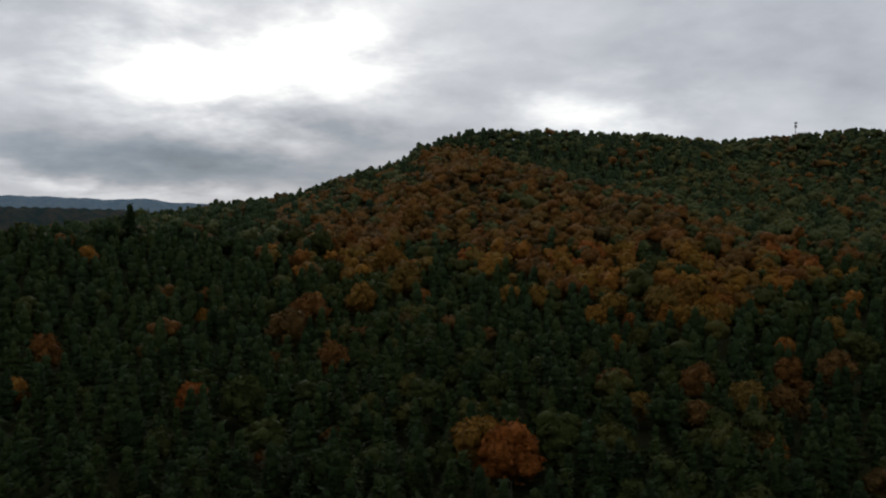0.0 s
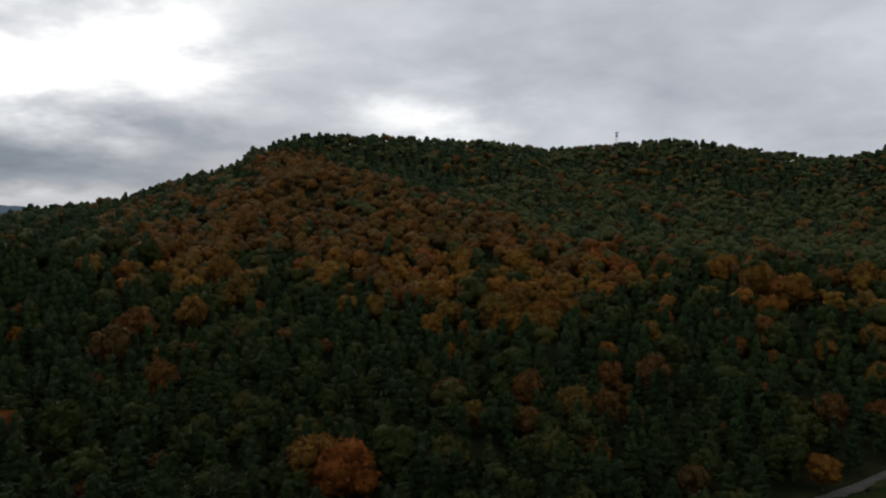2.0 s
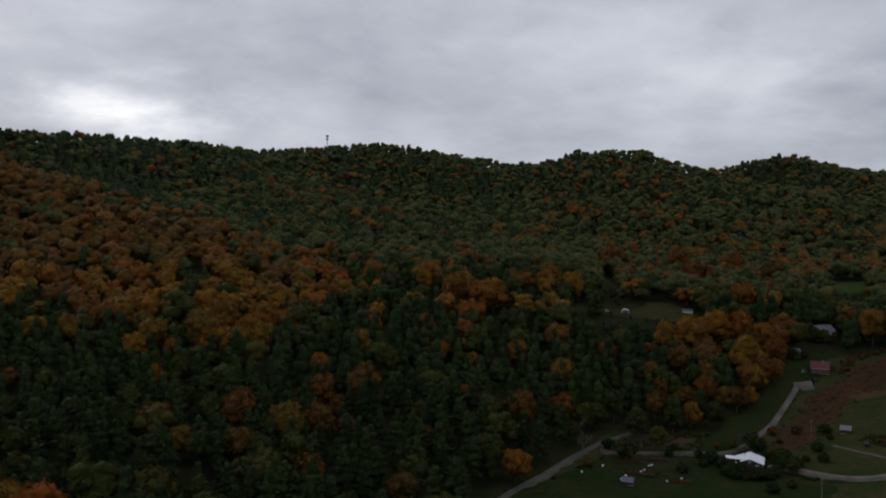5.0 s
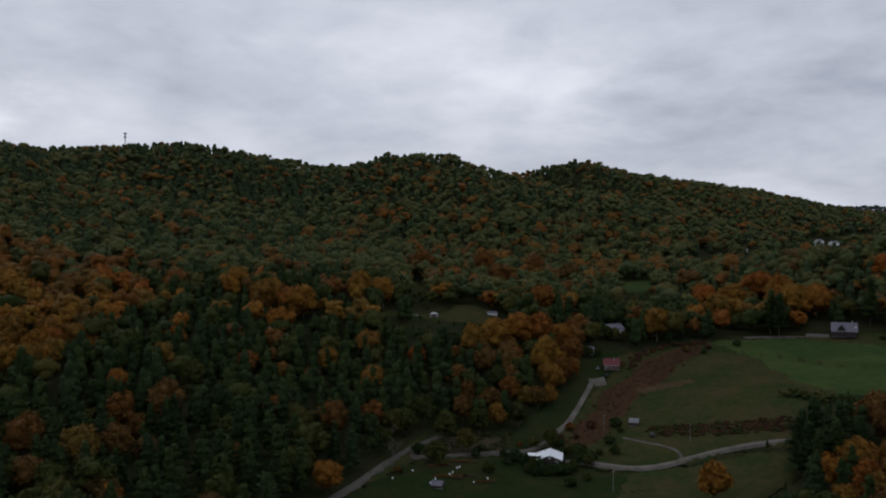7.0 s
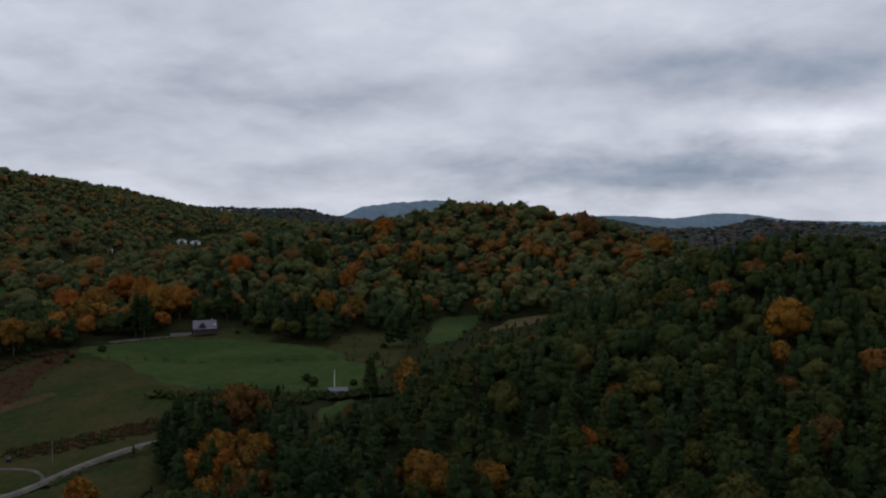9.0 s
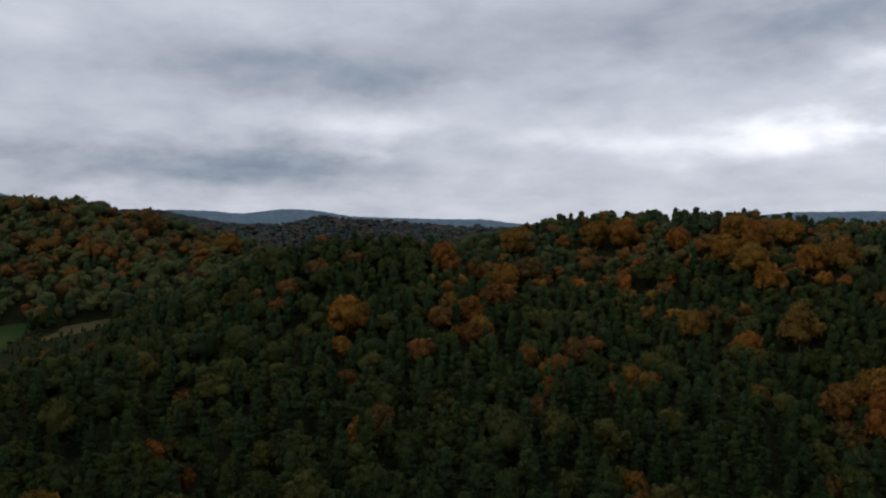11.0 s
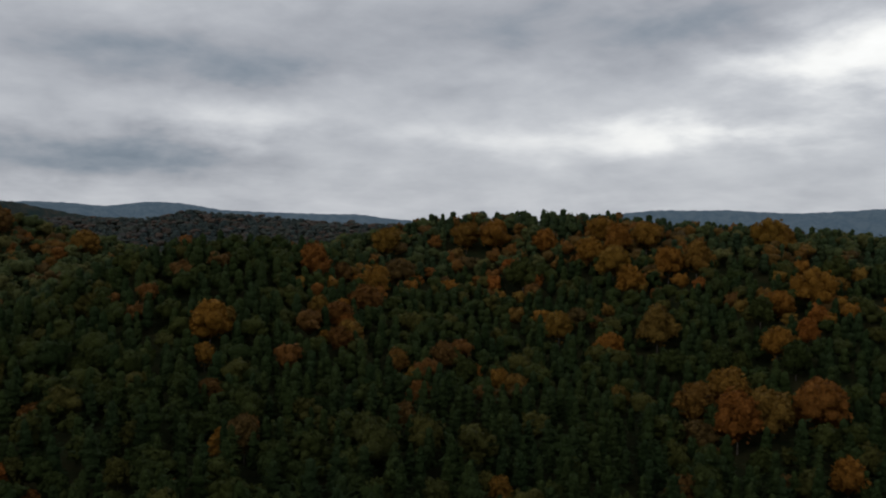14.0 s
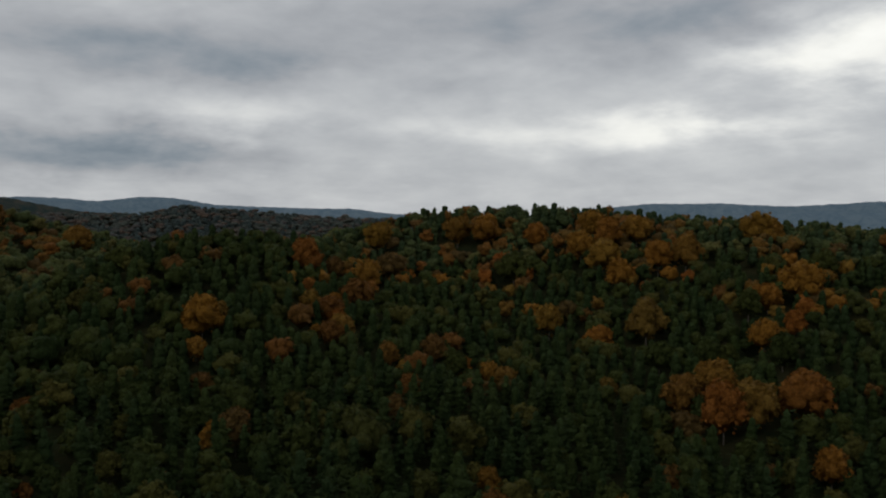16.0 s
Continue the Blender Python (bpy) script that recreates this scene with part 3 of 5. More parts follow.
# ---- the ground ----
def build_ground():
    az = np.radians(np.concatenate([np.arange(-180, -40, 4.0), np.arange(-40, 28, 1.0), np.arange(28, 105, 0.5), np.arange(105, 160, 1.0), np.arange(160, 180, 4.0)]))
    r = np.concatenate([np.linspace(0, 240, 14)[1:], np.arange(245, 700, 5.0), np.arange(700, 1000, 12), np.arange(1000, 2300, 25), np.arange(2300, 3300, 40), np.geomspace(3300, 4900, 9)])
    a, d = np.meshgrid(az, r, indexing="ij")
    x, y = d * np.sin(a), d * np.cos(a)
    z = land(x, y)
    for outline in [*CLEARINGS.values(), OPEN_VALLEY]:
        z = np.where(inside(x, y, outline, 2.5), np.minimum(z, land(x, y) - 1.5), z)
    v = np.stack([x, y, z], -1).reshape(-1, 3)
    v = np.vstack([v, [[0, 0, float(land(0.0, 0.0))]]])
    na, nr = a.shape
    i, j = np.meshgrid(np.arange(na), np.arange(nr - 1), indexing="ij")
    i2 = (i + 1) % na
    quads = np.stack([i * nr + j, i * nr + j + 1, i2 * nr + j + 1, i2 * nr + j], -1).reshape(-1, 4)
    hub = np.stack([np.arange(na) * nr, ((np.arange(na) + 1) % na) * nr, np.full(na, len(v) - 1), np.full(na, len(v) - 1)], -1)
    tris = np.vstack([quads[:, [0, 1, 2]], quads[:, [0, 2, 3]], hub[:, [0, 1, 2]]])
    tagged(mesh_object("ground", v, tris[:, ::-1], FLOOR, smooth=True), "dark leaf-strewn ground of a wooded valley", "ground", kind="structure")


build_ground()


def far_hill(name, crest, distance, depth, mat, label, rough=6.0):
    """A hill far behind the valley, long and uneven."""
    az, top = np.array([c[0] for c in crest], float), np.array([c[1] for c in crest], float)
    N = 420
    a = np.linspace(az[0], az[-1], N)
    z = np.interp(a, az, top)
    z = np.convolve(np.pad(z, 8, "edge"), np.ones(17) / 17, "valid")
    bumps = rough * 0.25 * np.sin(a * 9.0) + rough * np.convolve(np.random.default_rng(len(label)).standard_normal(N + 4), np.ones(5) / 5, 'valid') * 0.5
    steps = [(-1.0, -0.15), (-0.7, 0.25), (-0.4, 0.6), (-0.15, 0.9), (0.0, 1.0), (0.2, 0.9), (0.6, 0.4), (1.0, -0.15)]
    rows = []
    for s, f in steps:
        d = distance + s * depth + 25 * np.sin(a * 3.1 + s * 5)
        rows.append(np.stack([d * np.sin(np.radians(a)), d * np.cos(np.radians(a)), -10 + (z + 10) * f + bumps * max(0.0, f) ** 9], -1))
    v = np.array(rows).reshape(-1, 3)
    i, j = np.meshgrid(np.arange(len(steps) - 1), np.arange(N - 1), indexing="ij")
    q = np.stack([i * N + j, i * N + j + 1, (i + 1) * N + j + 1, (i + 1) * N + j], -1).reshape(-1, 4)
    tagged(mesh_object(name, v, q, mat, smooth=True), label, "hill", kind="structure")


# backdrop hills, whose materials hold the haze as colour and glow
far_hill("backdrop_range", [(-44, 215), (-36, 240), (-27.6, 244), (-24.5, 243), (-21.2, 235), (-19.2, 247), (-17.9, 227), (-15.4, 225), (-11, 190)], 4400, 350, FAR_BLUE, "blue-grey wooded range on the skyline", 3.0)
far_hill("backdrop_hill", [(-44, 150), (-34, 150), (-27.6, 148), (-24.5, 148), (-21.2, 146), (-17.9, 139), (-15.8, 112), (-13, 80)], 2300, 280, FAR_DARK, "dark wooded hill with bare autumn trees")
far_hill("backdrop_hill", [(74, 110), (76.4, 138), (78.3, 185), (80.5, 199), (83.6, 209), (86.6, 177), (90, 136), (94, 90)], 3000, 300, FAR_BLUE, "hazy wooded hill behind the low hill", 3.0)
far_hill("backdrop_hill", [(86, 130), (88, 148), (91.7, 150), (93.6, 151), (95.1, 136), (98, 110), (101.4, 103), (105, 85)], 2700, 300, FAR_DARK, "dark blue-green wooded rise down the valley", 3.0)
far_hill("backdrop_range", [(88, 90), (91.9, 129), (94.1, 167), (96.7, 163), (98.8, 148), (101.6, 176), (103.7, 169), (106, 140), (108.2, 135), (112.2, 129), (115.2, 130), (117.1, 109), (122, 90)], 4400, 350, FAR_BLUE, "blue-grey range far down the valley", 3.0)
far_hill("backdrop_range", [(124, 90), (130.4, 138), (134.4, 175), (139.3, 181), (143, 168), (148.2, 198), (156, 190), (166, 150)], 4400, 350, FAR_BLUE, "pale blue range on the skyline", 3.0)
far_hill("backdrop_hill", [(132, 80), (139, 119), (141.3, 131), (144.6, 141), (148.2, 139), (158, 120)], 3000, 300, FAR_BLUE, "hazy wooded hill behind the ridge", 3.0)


# ---- trees ----
def leaf_cards(centres, normals, size, rng, jitter=0.7):
    """Square tufts of leaves that face outwards, more or less."""
    n = normals + jitter * rng.standard_normal(normals.shape)
    n /= np.linalg.norm(n, axis=1, keepdims=True) + 1e-9
    u = np.cross(n, rng.standard_normal(n.shape))
    u /= np.linalg.norm(u, axis=1, keepdims=True) + 1e-9
    w = np.cross(n, u)
    s = size * rng.uniform(0.65, 1.25, (len(n), 1))
    corners = [centres + s * (a * u * k + b * w) * 0.5 for a, b, k in ((-1, -0.9, 1), (1, -0.7, 0.8), (0.8, 1, 1), (-0.9, 0.8, 1.1))]
    v = np.stack(corners, 1).reshape(-1, 3)
    return v, np.arange(len(v)).reshape(-1, 4)


def lump_mesh(level):
    """A ball of triangles, the body of a billow of leaves."""
    bm = bmesh.new()
    bmesh.ops.create_icosphere(bm, subdivisions=level, radius=1.0)
    v, f = np.array([p.co[:] for p in bm.verts]), np.array([[p.index for p in t.verts] for t in bm.faces])
    bm.free()
    return v, f


LUMPS = {k: lump_mesh(k) for k in (1, 2)}


def billows(lumps, level, cards, size, rng, jitter):
    """A crown of overlapping billows of leaves with gaps between them, under a coat of leaf tufts. lumps: rows of centre, half-width and half-height."""
    lumps = np.array(lumps, float)
    ball_v, ball_f = LUMPS[level]
    c, r = lumps[:, :3], lumps[:, [3, 3, 4]]

    def buried(p, own):
        """Whether points lie well inside another billow."""
        d = np.linalg.norm((p[:, None] - c[None]) / r[None], axis=2)
        d[np.arange(len(p)), own] = 9.0
        return d.min(axis=1) < 0.9

    vs, fs, count = [], [], 0
    for k in range(len(lumps)):
        spin = rng.uniform(0, 6.283)
        turn = np.array([[math.cos(spin), -math.sin(spin), 0], [math.sin(spin), math.cos(spin), 0], [0, 0, 1]])
        v = (ball_v @ turn) * rng.uniform(0.78, 1.16, (len(ball_v), 1)) * r[k] + c[k]
        hid = buried(v, np.full(len(v), k))
        f = ball_f[~hid[ball_f].all(axis=1)]
        used, f = np.unique(f, return_inverse=True)
        vs.append(v[used])
        fs.append(f.reshape(-1, 3) + count)
        count += len(used)
    body, faces = np.vstack(vs), np.vstack(fs)
    faces = np.hstack([faces, faces[:, 2:]])
    if not cards:
        return body, faces
    n = rng.standard_normal((cards * 2, 3)) + (0, 0, 0.5)
    n /= np.linalg.norm(n, axis=1, keepdims=True)
    own = rng.choice(len(lumps), cards * 2, p=lumps[:, 3] ** 2 / (lumps[:, 3] ** 2).sum())
    at = c[own] + n * r[own] * rng.uniform(0.86, 1.2, (cards * 2, 1))
    free = np.nonzero(~buried(at, own))[0][:cards]
    v, q = leaf_cards(at[free], n[free], size, rng, jitter)
    return np.vstack([body, v]), np.vstack([faces, q + len(body)])


def broadleaf(seed, cards, size, level, height=15.0, width=11.0, low=0.2, count=8):
    """A broad, uneven crown of billows that hangs low."""
    rng = np.random.default_rng(seed)
    mid, tall = height * (low + 1) / 2, height * (1 - low) / 2
    fat = 0.52 if count < 4 else 0.42 if count < 9 else 0.34
    lumps = [(0, 0, mid, width * 0.36, tall * 0.8)] if count > 2 else []
    for k in range(count):
        up = 1 - 1.6 * (k + 0.5) / count
        g = 2.4 * k + rng.uniform(-0.5, 0.5)
        out = math.sqrt(1 - up * up) * rng.uniform(0.7, 1.28) * width * 0.5 * (1.02 - fat)
        s = width * 0.5 * fat * rng.uniform(0.65, 1.4)
        lumps.append((out * math.cos(g), out * math.sin(g), mid + up * tall * (1.02 - fat) * rng.uniform(0.85, 1.1), s, s * rng.uniform(0.75, 1.0) * tall / width * 2))
    return billows(lumps, level, cards, size, rng, 1.0)


def conifer(seed, cards, size, level, height=20.0, width=11.5, tiers=5, arms=3, low=0.2):
    """A pine: uneven layers of flat, spreading boughs, feathered at their ends, up to a soft ragged top."""
    rng = np.random.default_rng(seed)
    lean = rng.normal(0, 0.5, 2)
    # the body, tapering upwards
    lumps, core = [], 5 if arms else 3
    for k in range(core):
        f = (k + 0.2) / core
        lumps.append((lean[0] * f, lean[1] * f, height * (low + (1 - low) * (f + 0.13)), width * 0.5 * (1 - 0.8 * f) ** 0.62 * rng.uniform(0.82, 1.05) * (0.72 if arms else 1.0), height * (1 - low) / core * rng.uniform(0.85, 1.05)))
    # boughs that reach out of it
    for k in range(tiers if arms else 0):
        f = (k + 0.35) / tiers
        reach = width * 0.5 * (1 - 0.8 * f) ** 0.62 * rng.uniform(0.8, 1.15)
        g0 = rng.uniform(0, 6.283)
        for m in range(arms):
            g = g0 + 6.283 * (m + rng.uniform(-0.22, 0.22)) / arms
            out, s = reach * rng.uniform(0.45, 0.7), reach * rng.uniform(0.4, 0.55)
            lumps.append((lean[0] * f + out * math.cos(g), lean[1] * f + out * math.sin(g), height * (low + (0.95 - low) * f) + rng.uniform(-0.5, 0.5), s, height * (0.95 - low) / tiers * rng.uniform(0.3, 0.45)))
    body, faces = billows(lumps, level, 0, size, rng, 0.5)
    if not cards:
        return body, faces
    # sprays of needles that reach out from the boughs
    some = np.array(lumps, float)
    own = rng.choice(len(some), cards, p=some[:, 3] / some[:, 3].sum())
    g = rng.uniform(0, 6.283, cards)
    way = np.stack([np.cos(g), np.sin(g), 0 * g], 1)
    away = some[own, :2] - lean
    way[:, :2] += 0.9 * away / (np.linalg.norm(away, axis=1, keepdims=True) + 0.5)
    way /= np.linalg.norm(way, axis=1, keepdims=True)
    at = some[own, :3] + way * some[own, 3:4] * rng.uniform(0.45, 1.08, (cards, 1)) + (rng.uniform(-0.5, 1.0, cards) * some[own, 4])[:, None] * (0, 0, 1)
    side = np.stack([-way[:, 1], way[:, 0], 0 * g], 1)
    out = way + np.stack([0 * g, 0 * g, rng.uniform(-0.5, 0.55, cards)], 1)
    s = size * rng.uniform(0.6, 1.3, (cards, 1))
    v = np.stack([at - side * s * 0.42, at + side * s * 0.42 + (0, 0, 0.08), at + out * s * 1.15 + side * s * 0.16, at + out * s * 0.95 - side * s * 0.24], 1).reshape(-1, 3)
    return np.vstack([body, v]), np.vstack([faces, np.arange(len(v)).reshape(-1, 4) + len(body)])


KINDS = {"pine": NEEDLES, "orange": ORANGE, "rust": RUST, "olive": OLIVE}
# trees of the last hills: colours greyed and blued to stand for haze
HAZY_KINDS = {"pine": foliage("haze_blue_needles", [(0, (0.034, 0.047, 0.046)), (1, (0.040, 0.052, 0.048))], 0.3, 0.02, 0.5, 0.8),
              "orange": foliage("haze_orange_leaves", [(0, (0.075, 0.055, 0.044)), (0.5, (0.066, 0.056, 0.047)), (1, (0.080, 0.057, 0.043))], 0.3, 0.02, 0.5, 0.8),
              "rust": foliage("haze_brown_leaves", [(0, (0.058, 0.051, 0.047)), (1, (0.053, 0.051, 0.049))], 0.3, 0.02, 0.5, 0.8),
              "olive": foliage("haze_olive_leaves", [(0, (0.046, 0.054, 0.046)), (0.5, (0.052, 0.057, 0.047)), (1, (0.043, 0.052, 0.047))], 0.3, 0.02, 0.5, 0.8)}
# pines of the far slopes, their colour lightened and greyed in place of haze
HAZED_NEEDLES = foliage("far_needles_hazed", [(0, (0.028, 0.044, 0.019)), (0.3, (0.038, 0.054, 0.021)), (0.6, (0.026, 0.042, 0.020)), (0.85, (0.045, 0.059, 0.022)), (1, (0.028, 0.044, 0.019))], 0.8, 0.01, 1.2, 0.55)
FAR_KINDS = {"pine": HAZED_NEEDLES, "orange": HAZED_ORANGE, "rust": HAZED_RUST, "olive": HAZED_OLIVE}


def templates(kind, level):
    """Five crowns of a kind, from 0 (close at hand) to 4 (far off)."""
    out = []
    for k in range(5):
        seed = 17 * k + level * 101 + len(kind)
        if kind == "pine":
            cards, size, ball, tiers, arms, h = ((380, 1.2, 1, 6, 3, 20), (50, 1.7, 1, 4, 2, 19), (15, 1.8, 1, 1, 0, 16.5), (3, 2.4, 1, 1, 0, 15.5), (0, 1, 1, 1, 0, 15))[level]
            out.append(conifer(seed, cards, size, ball, h + 0.8 * (k % 3 - 1), (10.2, 9.8, 9.0, 10.2, 12.5)[level] + 0.8 * (k % 3 - 1), tiers, arms, 0.22))
        else:
            cards, size, count = ((420, 1.1, 17), (90, 1.6, 10), (22, 2.2, 6), (10, 2.5, 4), (0, 1, 2))[level]
            out.append(broadleaf(seed, cards, size, 1, 16.5 + 1.1 * (k % 3), (13.5, 13.5, 14, 16, 16)[level] + (k - 2) * 0.9, 0.12 if level == 0 else 0.2, count))
    return out


def scatter():
    """Where the trees of the woods stand: x, y, kind, size and turn, by distance."""
    rng = np.random.default_rng(5)
    out = []
    for r0, r1, gap in ((205, 430, 9.0), (430, 640, 8.8), (640, 800, 9.6), (800, 1250, 10.6), (1250, 2150, 12.6), (2150, 2950, 18.0)):
        g = np.arange(-r1, r1, gap)
        x, y = np.meshgrid(g, g)
        x, y = (x + rng.uniform(-0.42, 0.42, x.shape) * gap).ravel(), (y + rng.uniform(-0.42, 0.42, y.shape) * gap).ravel()
        r, a = np.hypot(x, y), np.degrees(np.arctan2(x, y))
        keep = (r >= r0) & (r < r1) & (a > -31) & (a < np.where(r > 2150, 90, 153)) & wooded(x, y)
        out.append(np.stack([x[keep], y[keep]], 1))
    p = np.vstack(out)
    # past 600 m, trees that the land hides from the camera are left out
    r, a = np.hypot(p[:, 0], p[:, 1]), np.arctan2(p[:, 0], p[:, 1])
    hidden = np.zeros(len(p), bool)
    top = land(p[:, 0], p[:, 1]) + 25
    for f in np.linspace(0.25, 0.985, 28):
        hidden |= land_grid(p[:, 0] * f, p[:, 1] * f) + 6 > 130 + (top - 130) * f
    p = p[~(hidden & (r > 600))]
    # room round the trees that stand out, and on the camera's side so they show
    keep = np.ones(len(p), bool)
    for kind, some in SPECIMENS.items():
        for sx, sy, size in some:
            d, w = p - (sx, sy), 10.5 * size
            camera_side = -np.array([sx, sy]) / math.hypot(sx, sy)
            along, across = d @ camera_side, d @ np.array([-camera_side[1], camera_side[0]])
            keep &= ~((np.abs(across) < 0.45 * w) & (along > -0.3 * w) & (along < 0.3 * w + (3 if kind.startswith("pine") else 6 + 9 * size * min(1.0, 300 / math.hypot(sx, sy)))))
    return p[keep], rng


def sow():
    p, rng = scatter()
    x, y = p[:, 0], p[:, 1]
    r = np.hypot(x, y)
    autumn = autumn_share(x, y)
    u, u2 = rng.uniform(0, 1, len(p)), rng.uniform(0, 1, len(p))
    clump = 0.5 + 0.5 * wave(x, y, 16, 8)
    share = np.clip(autumn * (0.6 + 0.8 * clump) + np.where(autumn > 0.9, 0.15, 0), 0, 1)
    kind = np.where(u < share, np.where(u2 < np.where(autumn > 0.9, 0.74, 0.58), 1, np.where(u2 < 0.84, 3, 2)), np.where(u2 < leafy_share(x, y), np.where(u2 < 0.03, 2, 3), 0))
    # rounded crowns along the crest of the low hill, and a mixed grove beside the drive
    az = np.degrees(np.arctan2(x, y))
    kind = np.where((kind == 0) & (az > 82) & (az < 93) & (r > 740) & (r < 930), 3, kind)
    grove = (kind == 1) & (az > 44.5) & (az < 53) & (r > 415) & (r < 580) & (wave(x, y, 13, 5) > 0.15)
    kind = np.where(grove, np.where(u2 < 0.3, 2, 3), kind)
    size = rng.uniform(0.62, 1.0, len(p)) + np.where(kind == 0, 0.2, 0.36) * rng.uniform(0, 1, len(p)) ** 2.5
    # broad crowns stand farther apart than pines
    some = (kind == 0) | (r > 1250) | (rng.uniform(0, 1, len(p)) < np.where(r < 640, 0.66, 0.8))
    p, x, y, r, kind, size = p[some], x[some], y[some], r[some], kind[some], size[some]
    # trees shrunk where they would hide the open land from the camera
    low = in_the_way(x, y, 18.0 * size)
    size = np.where(low, size * 0.36, size)
    low &= in_the_way(x, y, 18.0 * size)
    size = np.where(low, 0.2, size)
    # trees on the shoulder below the dry field, capped to fit the camera's view
    az = np.degrees(np.arctan2(x, y))
    room = (117 - r * np.tan(np.radians(7.6 - 0.38 * (az - 86))) - land_grid(x, y)) / 20
    size = np.where((az > 81) & (az < 92.5) & (r > 380) & (r < 600), np.minimum(size, np.maximum(room, 0.22)), size)
    # an even height along the crest of the southern hill
    size = np.where((az > 115) & (r > 400) & (r < 750), np.minimum(size, 0.9), size)
    turn = rng.uniform(0, 6.283, len(p))
    tint = rng.uniform(0, 1, len(p))
    z = land(x, y) - 0.3
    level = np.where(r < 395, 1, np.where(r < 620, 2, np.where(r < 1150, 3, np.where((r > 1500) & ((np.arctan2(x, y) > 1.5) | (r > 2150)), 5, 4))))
    names = list(KINDS)
    words = {"pine": "dark green pines", "orange": "orange maples in autumn leaf", "rust": "rust-brown half-bare broadleaf trees", "olive": "olive and yellow-green broadleaf trees"}
    near = np.argsort(r)
    single = np.zeros(len(p), bool)
    for k, name in enumerate(names):
        mine = near[(kind[near] == k) & (r[near] > 232)][: {"pine": 290, "orange": 60, "rust": 30, "olive": 70}[name]]
        single[mine] = True
        own = [q for key, some in SPECIMENS.items() if key.startswith(name) for q in some]
        stand_alone(name, [(sx, sy, float(land(sx, sy)) - 0.3, sz, 1.7 * j) for j, (sx, sy, sz) in enumerate(own)])
        stand_alone(name, [(x[i], y[i], z[i], size[i], turn[i]) for i in mine])
        for lv in (1, 2, 3, 4, 5):
            verts, faces, tints, count = [], [], [], 0
            pick = np.where((kind == k) & (level == lv) & ~single)[0]
            for n, (tv, tf) in enumerate(templates(name, min(lv, 4))):
                some = pick[n::5]
                if not len(some):
                    continue
                c, s, w = np.cos(turn[some]), np.sin(turn[some]), size[some] * (1.45 if lv == 5 else 1.0)
                stretch = w * (0.92 + 0.16 * tint[some]) * (0.6 if lv == 5 else 1.0)
                vx = (tv[None, :, 0] * c[:, None] - tv[None, :, 1] * s[:, None]) * w[:, None] + x[some, None]
                vy = (tv[None, :, 0] * s[:, None] + tv[None, :, 1] * c[:, None]) * w[:, None] + y[some, None]
                vz = tv[None, :, 2] * stretch[:, None] + z[some, None]
                verts.append(np.stack([vx, vy, vz], -1).reshape(-1, 3))
                faces.append((tf[None] + (count + np.arange(len(some)) * len(tv))[:, None, None]).reshape(-1, 4))
                tints.append(np.repeat(tint[some], len(tv)))
                count += len(some) * len(tv)
            if verts:
                f = np.vstack(faces)
                t = np.vstack([f[:, [0, 1, 2]], f[f[:, 2] != f[:, 3]][:, [0, 2, 3]]])
                where = {1: "on the valley floor", 2: "on the middle slopes", 3: "on the far hillsides", 4: "on the distant ridges", 5: "on the last hills down the valley"}[lv]
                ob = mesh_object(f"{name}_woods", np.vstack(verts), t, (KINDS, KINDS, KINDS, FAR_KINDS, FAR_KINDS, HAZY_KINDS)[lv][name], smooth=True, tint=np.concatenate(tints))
                tagged(ob, f"{words[name]} {where}", "woods", kind="stuff")


def trunk_mesh(name, height, foot, limbs, seed):
    """A tapered trunk with a few limbs."""
    rng = np.random.default_rng(seed)
    v, q = [], []

    def limb(a, b, r0, r1):
        a, b = np.array(a, float), np.array(b, float)
        ax = (b - a) / np.linalg.norm(b - a)
        u = np.cross(ax, (0.3, 0.9, 0.2)); u /= np.linalg.norm(u)
        w = np.cross(ax, u)
        base = len(v)
        for c, rr in ((a, r0), (b, r1)):
            for s in range(6):
                g = 6.283 * s / 6
                v.append(c + rr * (math.cos(g) * u + math.sin(g) * w))
        for s in range(6):
            q.append([base + s, base + (s + 1) % 6, base + 6 + (s + 1) % 6, base + 6 + s])

    limb((0, 0, -0.6), (0.1, 0.05, height * 0.45), foot, foot * 0.6)
    limb((0.1, 0.05, height * 0.45), (0, 0.1, height * 0.9), foot * 0.6, foot * 0.15)
    for k in range(limbs):
        g, z = 2.4 * k, height * rng.uniform(0.3, 0.6)
        reach = height * rng.uniform(0.15, 0.26)
        limb((0, 0, z), (reach * math.cos(g), reach * math.sin(g), z + reach * 1.1), foot * 0.35, foot * 0.1)
    return mesh_data(name, v, q, BARK)


def mesh_data(name, v, q, mat, smooth=False):
    ob = mesh_object(name, v, q, mat, smooth=smooth)
    me = ob.data
    bpy.data.objects.remove(ob)
    return me


MASTERS = {}


